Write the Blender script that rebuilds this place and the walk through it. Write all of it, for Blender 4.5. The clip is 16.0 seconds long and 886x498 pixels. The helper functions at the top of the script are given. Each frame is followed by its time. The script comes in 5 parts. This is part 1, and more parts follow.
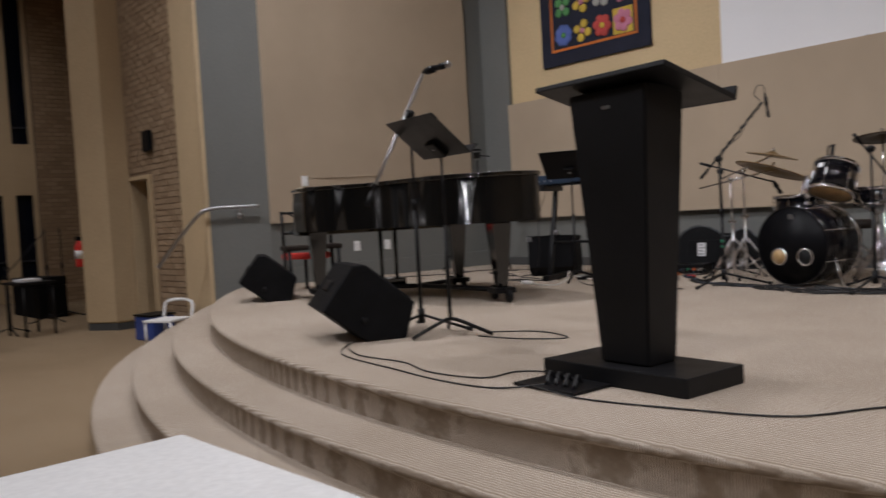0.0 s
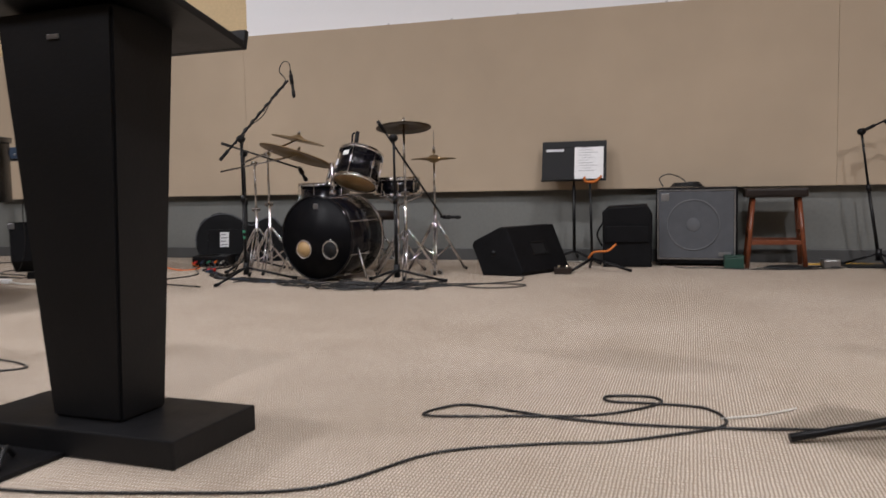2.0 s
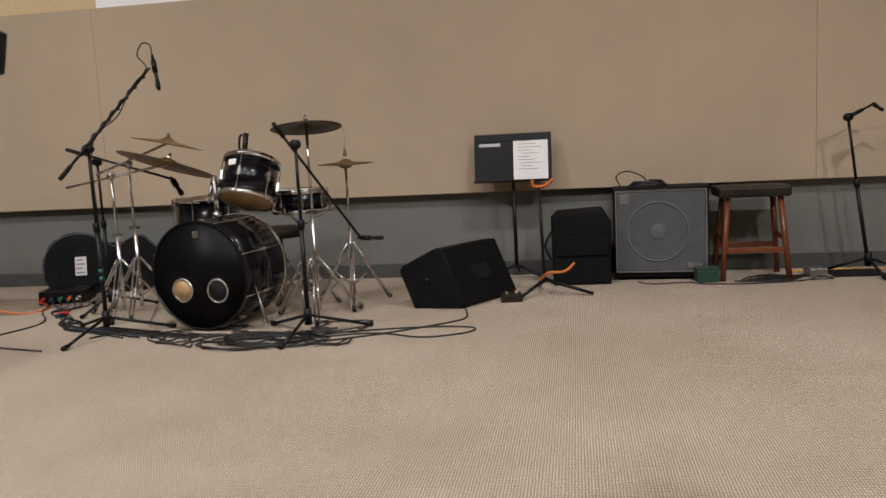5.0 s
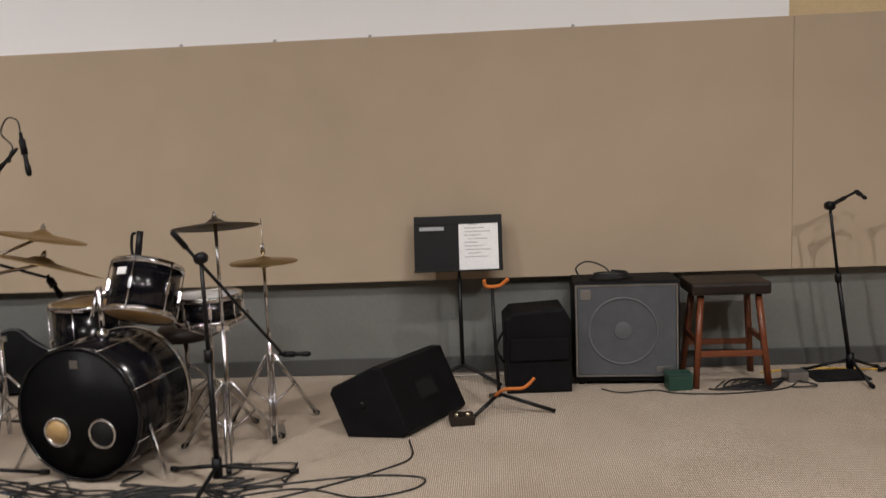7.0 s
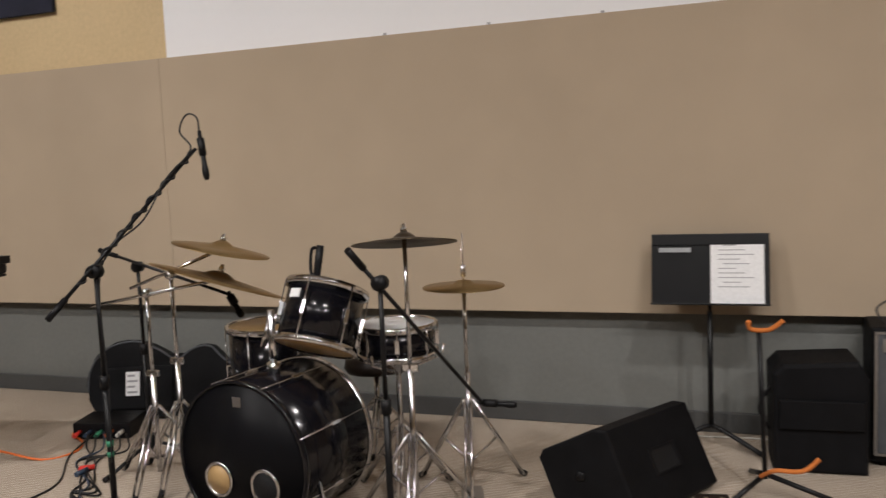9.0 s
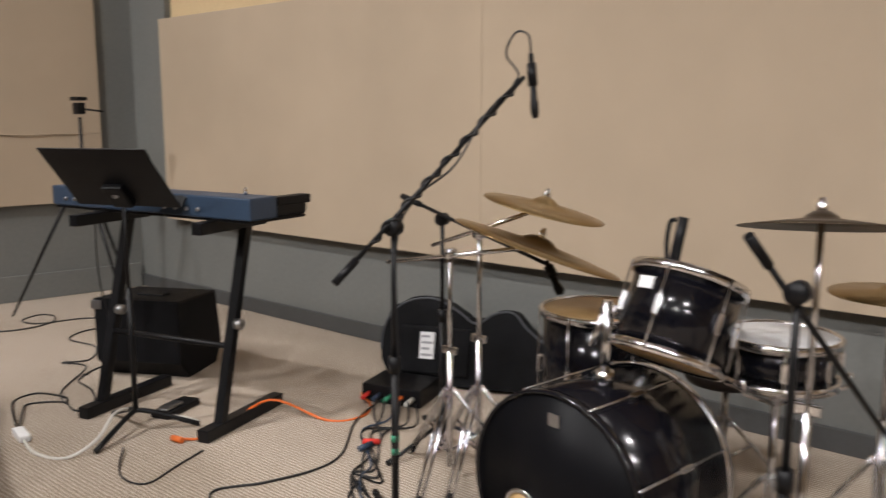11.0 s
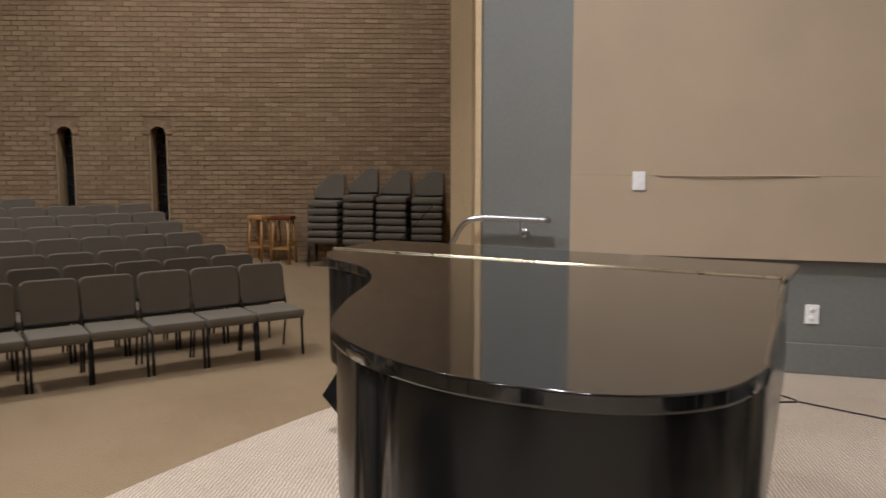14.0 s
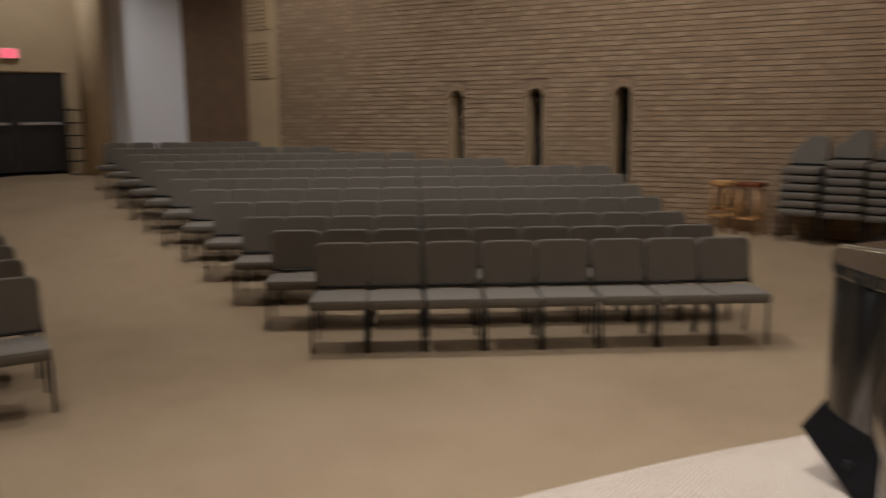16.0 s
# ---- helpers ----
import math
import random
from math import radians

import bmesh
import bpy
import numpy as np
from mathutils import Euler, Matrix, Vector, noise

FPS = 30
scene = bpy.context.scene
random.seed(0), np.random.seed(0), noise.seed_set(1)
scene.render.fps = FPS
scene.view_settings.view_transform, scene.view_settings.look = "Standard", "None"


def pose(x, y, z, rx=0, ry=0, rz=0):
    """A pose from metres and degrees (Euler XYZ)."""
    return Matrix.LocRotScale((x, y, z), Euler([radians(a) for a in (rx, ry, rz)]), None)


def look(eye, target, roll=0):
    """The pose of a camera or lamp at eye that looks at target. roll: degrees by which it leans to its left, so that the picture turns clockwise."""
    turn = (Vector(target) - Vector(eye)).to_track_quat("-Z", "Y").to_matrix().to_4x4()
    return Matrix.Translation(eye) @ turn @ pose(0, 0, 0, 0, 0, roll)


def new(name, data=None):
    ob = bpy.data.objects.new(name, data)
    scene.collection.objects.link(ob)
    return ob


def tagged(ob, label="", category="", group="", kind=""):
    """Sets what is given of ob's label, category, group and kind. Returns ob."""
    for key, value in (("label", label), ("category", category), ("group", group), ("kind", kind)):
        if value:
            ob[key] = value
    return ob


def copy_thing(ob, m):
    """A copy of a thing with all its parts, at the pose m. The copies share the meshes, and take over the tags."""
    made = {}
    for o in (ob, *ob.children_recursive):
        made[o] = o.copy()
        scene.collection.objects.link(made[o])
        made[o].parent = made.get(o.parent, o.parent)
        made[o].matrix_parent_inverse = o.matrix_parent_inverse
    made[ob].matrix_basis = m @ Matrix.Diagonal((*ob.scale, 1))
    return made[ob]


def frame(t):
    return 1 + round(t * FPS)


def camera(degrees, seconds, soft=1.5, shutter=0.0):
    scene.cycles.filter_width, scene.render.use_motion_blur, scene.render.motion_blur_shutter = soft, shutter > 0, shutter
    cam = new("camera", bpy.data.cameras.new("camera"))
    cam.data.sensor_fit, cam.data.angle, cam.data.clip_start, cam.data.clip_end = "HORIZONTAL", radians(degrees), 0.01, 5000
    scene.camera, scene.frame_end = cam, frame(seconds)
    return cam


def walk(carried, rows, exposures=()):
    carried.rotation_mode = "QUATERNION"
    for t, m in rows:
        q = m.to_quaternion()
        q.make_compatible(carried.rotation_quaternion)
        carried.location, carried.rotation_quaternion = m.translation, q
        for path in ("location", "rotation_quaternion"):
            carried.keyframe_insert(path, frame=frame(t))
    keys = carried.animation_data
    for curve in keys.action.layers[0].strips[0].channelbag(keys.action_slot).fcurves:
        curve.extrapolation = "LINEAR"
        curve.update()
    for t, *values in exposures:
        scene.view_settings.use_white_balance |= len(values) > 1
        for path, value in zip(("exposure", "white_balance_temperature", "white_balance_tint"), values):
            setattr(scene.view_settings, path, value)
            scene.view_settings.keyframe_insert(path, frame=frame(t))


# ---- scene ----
cam = camera(57.1, 16.0, 1.4, 0.4)
PATH = [
    (0, (0.547, 0.468, 0.715), (-0.962, 1.778, 0.634), -3.3),
    (0.5, (0.489, 0.667, 0.723), (-0.804, 2.189, 0.612), -2.2),
    (1, (0.38, 0.826, 0.734), (-0.563, 2.586, 0.622), -3.0),
    (1.5, (0.259, 1.064, 0.697), (-0.425, 2.934, 0.512), -2.9),
    (2, (0.14, 1.33, 0.706), (-0.447, 3.235, 0.543), -1.2),
    (2.5, (0.015, 1.431, 0.738), (-0.447, 3.376, 0.7), -0.9),
    (3, (-0.017, 1.608, 0.675), (-0.404, 3.57, 0.641), -0.8),
    (3.2, (-0.042, 1.698, 0.682), (-0.432, 3.659, 0.614), -0.9),
    (5.3, (-0.424, 2.655, 1.051), (-0.746, 4.612, 0.792), -3.2),
    (5.5, (-0.449, 2.755, 1.092), (-0.767, 4.714, 0.842), -3.4),
    (6, (-0.482, 2.886, 1.191), (-0.682, 4.86, 0.934), -2.0),
    (6.5, (-0.517, 3.125, 1.307), (-0.683, 5.099, 1.026), -1.5),
    (7, (-0.592, 3.297, 1.434), (-0.721, 5.278, 1.192), -2.4),
    (7.5, (-0.685, 3.455, 1.431), (-0.737, 5.449, 1.28), -3.4),
    (8, (-0.703, 3.76, 1.409), (-0.886, 5.747, 1.271), -3.3),
    (8.2, (-0.695, 3.832, 1.395), (-0.988, 5.805, 1.243), -3.3),
    (10.3, (-1.065, 4.701, 1.384), (-2.081, 6.405, 1.124), -0.2),
    (10.5, (-1.146, 4.746, 1.386), (-2.21, 6.416, 1.109), -0.1),
    (11, (-1.334, 4.859, 1.382), (-2.598, 6.377, 1.07), 0.1),
    (11.5, (-1.525, 5.047, 1.373), (-3.017, 6.332, 1.023), 0.1),
    (12, (-1.725, 5.104, 1.384), (-3.433, 6.086, 1.042), -0.1),
    (12.5, (-1.943, 5.124, 1.401), (-3.745, 5.94, 1.107), -0.1),
    (13, (-2.146, 5.177, 1.413), (-4.08, 5.615, 1.153), 0.1),
    (13.5, (-2.337, 5.145, 1.405), (-4.32, 5.177, 1.145), 1.0),
    (14, (-2.516, 5.026, 1.403), (-4.492, 4.816, 1.174), 0.0),
    (14.5, (-2.727, 5.002, 1.387), (-4.671, 4.62, 1.115), 0.2),
    (15, (-2.9, 4.978, 1.386), (-4.778, 4.368, 1.07), 0.8),
    (15.5, (-3.052, 4.84, 1.386), (-4.887, 4.115, 1.063), 0.9),
    (16, (-3.171, 4.751, 1.406), (-4.734, 3.544, 1.086), -0.5),
]
walk(cam, [(t, look(eye, target, roll)) for t, eye, target, roll in PATH],
     [(0.0, -0.75, 6200, 12), (0.5, -0.71, 6200, 12), (1.5, -0.46, 6250, 12), (3.0, -0.40, 6350, 12), (5.5, -0.46, 6700, 10), (8.0, -0.45, 6700, 10),
      (10.5, -0.08, 6550, 10), (12.5, 0.3, 6350, 10), (14.5, -0.02, 6400, 10), (16.0, 0.05, 6350, 10)])

# ---- world and lights ----
world = bpy.data.worlds.new("night")
world.use_nodes = True
world.node_tree.nodes["Background"].inputs[0].default_value = (0.02, 0.025, 0.04, 1)
world.node_tree.nodes["Background"].inputs[1].default_value = 0.2
scene.world = world
STAGE_WATTS, HALL_WATTS, CEIL = 290.0, 140.0, 6.6
LAMPS = [  # x, y, aim x, aim y, aim z, watts factor, warm
    (-7.2, 0.2, -5.8, 5.0, 0.2, 0.85, 0), (-3.8, -0.6, -3.4, 3.2, 0.0, 0.38, 0), (0.4, -0.6, -0.4, 3.4, 0.0, 0.68, 0), (4.4, 0.4, 2.2, 5.0, 0.2, 0.92, 0),
    (-5.4, 3.6, -5.9, 6.2, 0.6, 0.90, 0), (-2.2, 3.4, -2.2, 4.4, 0.0, 0.40, 0), (1.4, 3.6, 1.2, 4.7, 0.0, 0.90, 0),
    (-9.5, -1.5, -9.6, -1.5, 0.0, 1.35, 1), (-12.6, -1.0, -14.2, -1.0, 0.0, 0.8, 1), (-12.6, 2.6, -14.4, 2.4, 0.0, 0.8, 1),
    (-11.6, -6.0, -12.6, -6.2, 0.5, 1.0, 1), (-6.5, -5.0, -6.6, -5.0, 0.0, 0.9, 1), (-11.2, -11.2, -11.4, -11.8, 0.0, 0.3, 0),
    (-10.0, 2.6, -10.4, 3.6, 0.0, 0.3, 1),
]

# ---- materials ----
def nodes_of(name):
    m = bpy.data.materials.new(name)
    m.use_nodes = True
    t = m.node_tree
    return m, t, t.nodes["Principled BSDF"]


def link(t, a, b):
    t.links.new(a, b)


def coords(t, scale=(1, 1, 1), kind="Object"):
    c = t.nodes.new("ShaderNodeTexCoord")
    mp = t.nodes.new("ShaderNodeMapping")
    mp.inputs["Scale"].default_value = scale
    link(t, c.outputs[kind], mp.inputs["Vector"])
    return mp.outputs[0]


def noise_tex(t, vec, scale, detail=4.0, rough=0.6):
    n = t.nodes.new("ShaderNodeTexNoise")
    n.inputs["Scale"].default_value, n.inputs["Detail"].default_value, n.inputs["Roughness"].default_value = scale, detail, rough
    link(t, vec, n.inputs["Vector"])
    return n.outputs["Fac"]


def ramp(t, fac, stops):
    r = t.nodes.new("ShaderNodeValToRGB")
    e = r.color_ramp.elements
    while len(e) < len(stops):
        e.new(0.5)
    for el, (p, c) in zip(e, stops):
        el.position, el.color = p, (*c, 1)
    link(t, fac, r.inputs[0])
    return r.outputs[0]


def mixc(t, a, b, fac, mode="MIX"):
    m = t.nodes.new("ShaderNodeMix")
    m.data_type, m.blend_type = "RGBA", mode
    if isinstance(fac, float):
        m.inputs[0].default_value = fac
    else:
        link(t, fac, m.inputs[0])
    for v, s in ((a, m.inputs[6]), (b, m.inputs[7])):
        if isinstance(v, tuple):
            s.default_value = (*v, 1)
        else:
            link(t, v, s)
    return m.outputs[2]


def bump(t, b, h, strength, dist=0.01):
    n = t.nodes.new("ShaderNodeBump")
    n.inputs["Strength"].default_value, n.inputs["Distance"].default_value = strength, dist
    link(t, h, n.inputs["Height"])
    link(t, n.outputs[0], b.inputs["Normal"])


def simple(name, col, rough=0.5, metal=0.0, var=0.25, scale=14.0, bmp=0.06, spec=0.5, coat=0.0, fleck=0.88):
    """Paint, plastic or metal with blotches at two scales and a fine relief."""
    m, t, b = nodes_of(name)
    v = coords(t)
    lo, hi = tuple(c * (1 - var) for c in col), tuple(min(1, c * (1 + var)) for c in col)
    big = ramp(t, noise_tex(t, v, scale * 0.2, 3), [(0.3, lo), (0.7, hi)])
    fine = ramp(t, noise_tex(t, v, scale * 6, 4), [(0.3, (fleck, fleck, fleck)), (0.7, (1, 1, 1))])
    link(t, mixc(t, big, fine, 1.0, "MULTIPLY"), b.inputs["Base Color"])
    rr = t.nodes.new("ShaderNodeMapRange")
    rr.inputs[3].default_value, rr.inputs[4].default_value = max(0.02, rough - 0.08), min(1, rough + 0.1)
    link(t, noise_tex(t, v, scale, 4), rr.inputs[0])
    link(t, rr.outputs[0], b.inputs["Roughness"])
    b.inputs["Metallic"].default_value = metal
    b.inputs["Specular IOR Level"].default_value = spec
    b.inputs["Coat Weight"].default_value = coat
    if bmp:
        bump(t, b, noise_tex(t, v, scale * 10, 3), bmp, 0.004)
    return m


def carpet(name, dark, light, loop=110.0):
    """Loop-pile carpet: rows of loops, tread wear and faint stains."""
    m, t, b = nodes_of(name)
    v = coords(t)
    w1 = t.nodes.new("ShaderNodeTexWave")
    w1.wave_type, w1.bands_direction = "BANDS", "X"
    w1.inputs["Scale"].default_value, w1.inputs["Distortion"].default_value, w1.inputs["Detail"].default_value = loop * 0.3, 2.4, 2.0
    w2 = t.nodes.new("ShaderNodeTexWave")
    w2.wave_type, w2.bands_direction = "BANDS", "Y"
    w2.inputs["Scale"].default_value, w2.inputs["Distortion"].default_value = loop * 0.16, 2.6
    link(t, v, w1.inputs[0])
    link(t, v, w2.inputs[0])
    loops = t.nodes.new("ShaderNodeMath")
    loops.operation = "MULTIPLY"
    link(t, w1.outputs["Fac"], loops.inputs[0])
    link(t, w2.outputs["Fac"], loops.inputs[1])
    base = ramp(t, loops.outputs[0], [(0.0, dark), (0.55, light)])
    wear = ramp(t, noise_tex(t, v, 0.9, 5, 0.65), [(0.32, (0.84, 0.82, 0.79)), (0.62, (1, 1, 1))])
    grit = ramp(t, noise_tex(t, v, 60, 3), [(0.3, (0.86, 0.86, 0.86)), (0.7, (1, 1, 1))])
    c = mixc(t, mixc(t, base, wear, 1.0, "MULTIPLY"), grit, 1.0, "MULTIPLY")
    link(t, c, b.inputs["Base Color"])
    b.inputs["Roughness"].default_value = 0.95
    b.inputs["Specular IOR Level"].default_value = 0.15
    bump(t, b, loops.outputs[0], 0.8, 0.005)
    return m


def fabric(name, col, weave=420.0, var=0.08):
    m, t, b = nodes_of(name)
    v = coords(t)
    n1 = noise_tex(t, v, 0.7, 4)
    n2 = noise_tex(t, v, weave, 2)
    a = ramp(t, n1, [(0.3, tuple(c * (1 - var) for c in col)), (0.7, tuple(c * (1 + var) for c in col))])
    f = ramp(t, n2, [(0.3, (0.86, 0.86, 0.86)), (0.7, (1, 1, 1))])
    link(t, mixc(t, a, f, 1.0, "MULTIPLY"), b.inputs["Base Color"])
    b.inputs["Roughness"].default_value = 0.9
    b.inputs["Specular IOR Level"].default_value = 0.2
    bump(t, b, n2, 0.25, 0.002)
    return m


def brick_mat(name, per_object):
    m, t, b = nodes_of(name)
    v = coords(t)
    if per_object:
        r = t.nodes.new("ShaderNodeObjectInfo").outputs["Random"]
    else:
        r = t.nodes.new("ShaderNodeNewGeometry").outputs["Random Per Island"]
    c = ramp(t, r, [(0.0, (0.29, 0.195, 0.115)), (0.5, (0.335, 0.23, 0.137)), (1.0, (0.39, 0.275, 0.17))])
    g = ramp(t, noise_tex(t, v, 45, 4), [(0.3, (0.75, 0.75, 0.75)), (0.7, (1, 1, 1))])
    link(t, mixc(t, c, g, 1.0, "MULTIPLY"), b.inputs["Base Color"])
    b.inputs["Roughness"].default_value = 0.88
    bump(t, b, noise_tex(t, v, 120, 4), 0.5, 0.004)
    return m


def wood(name, lo, hi, rough=0.4, scale=(3, 3, 30)):
    m, t, b = nodes_of(name)
    v = coords(t, scale)
    c = ramp(t, noise_tex(t, v, 3.0, 6, 0.7), [(0.3, lo), (0.7, hi)])
    link(t, c, b.inputs["Base Color"])
    b.inputs["Roughness"].default_value = rough
    bump(t, b, noise_tex(t, v, 12, 3), 0.1, 0.003)
    return m


M_CARPET = carpet("stage_carpet", (0.32, 0.255, 0.195), (0.74, 0.65, 0.555))
M_HALL = carpet("hall_carpet", (0.22, 0.157, 0.095), (0.41, 0.31, 0.20), 90)
M_FABRIC = fabric("panel_fabric", (0.445, 0.355, 0.26))
M_UPPER = simple("upper_wall_paint", (0.62, 0.47, 0.27), 0.7, 0, 0.05, 6, 0.05)
M_GREY = simple("grey_wall_paint", (0.158, 0.162, 0.152), 0.6, 0, 0.07, 6, 0.08)
# vinyl baseboards, and the shade put into the wall behind the alcove door
M_BASE = simple("baseboard_and_passage_dark", (0.065, 0.066, 0.066), 0.5, 0, 0.12, 10)
M_SCREEN = simple("screen_white", (0.82, 0.82, 0.84), 0.75, 0, 0.015, 4, 0.0, 0.5, 0.0, 0.99)
M_CREAM = simple("cream_paint", (0.52, 0.39, 0.235), 0.6, 0, 0.06, 6, 0.08)
M_CEIL = simple("ceiling_paint", (0.6, 0.55, 0.47), 0.85, 0, 0.06, 5, 0.1)
M_BRICK1 = brick_mat("brick_single", True)
M_BRICK = brick_mat("brick_joined", False)
M_MORTAR = simple("mortar", (0.235, 0.16, 0.10), 0.95, 0, 0.15, 30, 0.3)
M_BLACK = simple("black_plastic", (0.005, 0.005, 0.006), 0.45, 0, 0.3, 20, 0.12, 0.22)
M_BOX = simple("speaker_black", (0.005, 0.005, 0.006), 0.6, 0, 0.3, 40, 0.4, 0.13)
M_GRILLE = simple("grille_grey", (0.075, 0.08, 0.09), 0.7, 0, 0.12, 60, 0.5)
M_MESH = simple("black_steel_mesh", (0.008, 0.008, 0.009), 0.55, 0.0, 0.25, 80, 0.7, 0.25)
M_SATIN = simple("satin_black_steel", (0.005, 0.005, 0.006), 0.4, 0.0, 0.3, 15, 0.05, 0.26)
M_LECT = simple("black_stained_wood", (0.006, 0.006, 0.007), 0.48, 0, 0.35, 9, 0.15, 0.28)
M_PIANO = simple("piano_lacquer", (0.006, 0.006, 0.006), 0.09, 0, 0.2, 3, 0.0, 0.6, 0.4)
M_RIM = simple("piano_rim_lacquer", (0.005, 0.005, 0.005), 0.2, 0, 0.2, 3, 0.0, 0.4)
M_DRUM = simple("black_drum_wrap", (0.004, 0.004, 0.006), 0.14, 0, 0.3, 8, 0.0, 0.4, 0.0)
M_HEAD = simple("black_drum_head", (0.004, 0.004, 0.005), 0.4, 0, 0.3, 10, 0.05, 0.10)
M_TAN = simple("tan_drum_head", (0.42, 0.27, 0.12), 0.45, 0, 0.15, 8, 0.05)
M_CHROME = simple("chrome", (0.72, 0.72, 0.74), 0.14, 1.0, 0.08, 12, 0.03)
M_STEEL = simple("dull_steel", (0.4, 0.4, 0.41), 0.35, 1.0, 0.12, 12, 0.05)
M_BRASS = simple("bronze_cymbal", (0.36, 0.25, 0.12), 0.36, 1.0, 0.25, 10, 0.15)
M_DCYM = simple("dark_cymbal", (0.10, 0.075, 0.05), 0.4, 1.0, 0.25, 10, 0.15)
M_GOLD = simple("brass_hinge", (0.92, 0.82, 0.62), 0.28, 1.0, 0.1, 20, 0.05)
M_WHITE = simple("white_plastic", (0.86, 0.86, 0.86), 0.4, 0, 0.04, 8, 0.02)
M_PAPER = simple("paper", (0.82, 0.82, 0.83), 0.8, 0, 0.02, 10, 0.03)
M_INK = simple("grey_ink", (0.35, 0.35, 0.37), 0.8, 0, 0.1, 10, 0)
M_BLUE = simple("blue_keyboard_shell", (0.026, 0.045, 0.078), 0.4, 0, 0.15, 12, 0.06)
M_ORANGE = simple("orange_cable_jacket", (0.75, 0.16, 0.025), 0.5, 0, 0.1, 10, 0)
M_YELLOW = simple("yellow_cable_jacket", (0.65, 0.38, 0.04), 0.5, 0, 0.1, 10, 0)
M_CABLE = simple("black_cable_jacket", (0.009, 0.009, 0.010), 0.5, 0, 0.2, 10, 0)
M_WCABLE = simple("white_cable_jacket", (0.65, 0.63, 0.58), 0.5, 0, 0.08, 10, 0)
M_RED = simple("red_cloth", (0.62, 0.03, 0.02), 0.7, 0, 0.15, 10, 0.2)
M_GREEN = simple("green_tape", (0.03, 0.22, 0.12), 0.6, 0, 0.1, 10, 0)
M_DGREEN = simple("dark_green_plastic", (0.012, 0.05, 0.035), 0.5, 0, 0.2, 10, 0.05)
M_NAVY = simple("navy_cotton", (0.012, 0.014, 0.03), 0.9, 0, 0.2, 20, 0.2)
M_RUST = simple("orange_cotton", (0.55, 0.16, 0.03), 0.9, 0, 0.15, 20, 0.2)
M_SEAT = fabric("chair_upholstery", (0.148, 0.131, 0.107), 260, 0.14)
M_CHFRAME = simple("charcoal_chair_steel", (0.03, 0.03, 0.032), 0.35, 0.6, 0.2, 14)
M_STOOLWOOD = wood("cherry_stool_wood", (0.10, 0.025, 0.010), (0.19, 0.055, 0.02), 0.35)
M_OAK = wood("honey_wood", (0.36, 0.18, 0.06), (0.52, 0.29, 0.11), 0.4)
M_BROWN = simple("brown_wall_cladding", (0.19, 0.115, 0.065), 0.8, 0, 0.15, 20, 0.3)
M_LEATHER = simple("dark_leather", (0.020, 0.013, 0.010), 0.5, 0, 0.3, 12, 0.25, 0.25)
M_GLASS = simple("night_glass", (0.006, 0.008, 0.014), 0.05, 0, 0.2, 6, 0.0)
M_LEAD = simple("leaded_bars", (0.05, 0.05, 0.055), 0.5, 0.5, 0.2, 20)
M_DOOR = simple("dark_door_leaf", (0.014, 0.013, 0.013), 0.35, 0, 0.25, 8, 0.05)
M_LAMP, _t, _b = nodes_of("lamp_glow")
_b.inputs["Emission Color"].default_value, _b.inputs["Emission Strength"].default_value = (1, 0.85, 0.65, 1), 6.0
M_EXIT, _t, _b = nodes_of("exit_glow")
_b.inputs["Base Color"].default_value = (0.6, 0.05, 0.08, 1)
_b.inputs["Emission Color"].default_value, _b.inputs["Emission Strength"].default_value = (1.0, 0.16, 0.22, 1), 0.9


# ---- mesh helpers ----
def add_box(bm, x0, x1, y0, y1, z0, z1, bevel=0.0, m=None):
    vs = [bm.verts.new((x, y, z)) for x in (x0, x1) for y in (y0, y1) for z in (z0, z1)]
    fs = [bm.faces.new([vs[i] for i in q]) for q in ((0, 1, 3, 2), (4, 6, 7, 5), (0, 4, 5, 1), (2, 3, 7, 6), (0, 2, 6, 4), (1, 5, 7, 3))]
    if m is not None:
        bmesh.ops.transform(bm, matrix=m, verts=vs)
    if bevel:
        es = list({e for f in fs for e in f.edges})
        bmesh.ops.bevel(bm, geom=es, offset=bevel, segments=2, profile=0.6, affect="EDGES")
    return bm


def add_tube(bm, pts, r, n=8, r_end=None):
    """A round bar along points."""
    pts = [Vector(p) for p in pts]
    rings, side = [], None
    for i, p in enumerate(pts):
        d = (pts[min(i + 1, len(pts) - 1)] - pts[max(i - 1, 0)]).normalized()
        if side is None:
            side = d.orthogonal().normalized()
        side = (side - d * side.dot(d))
        side = side.normalized() if side.length > 1e-6 else d.orthogonal().normalized()
        up = d.cross(side)
        rr = r if r_end is None else r + (r_end - r) * i / (len(pts) - 1)
        rings.append([bm.verts.new(p + (side * math.cos(a) + up * math.sin(a)) * rr) for a in [2 * math.pi * k / n for k in range(n)]])
    for a, b in zip(rings, rings[1:]):
        for k in range(n):
            f = bm.faces.new((a[k], a[(k + 1) % n], b[(k + 1) % n], b[k]))
            f.smooth = True
    bm.faces.new(rings[0][::-1])
    bm.faces.new(rings[-1])
    return bm


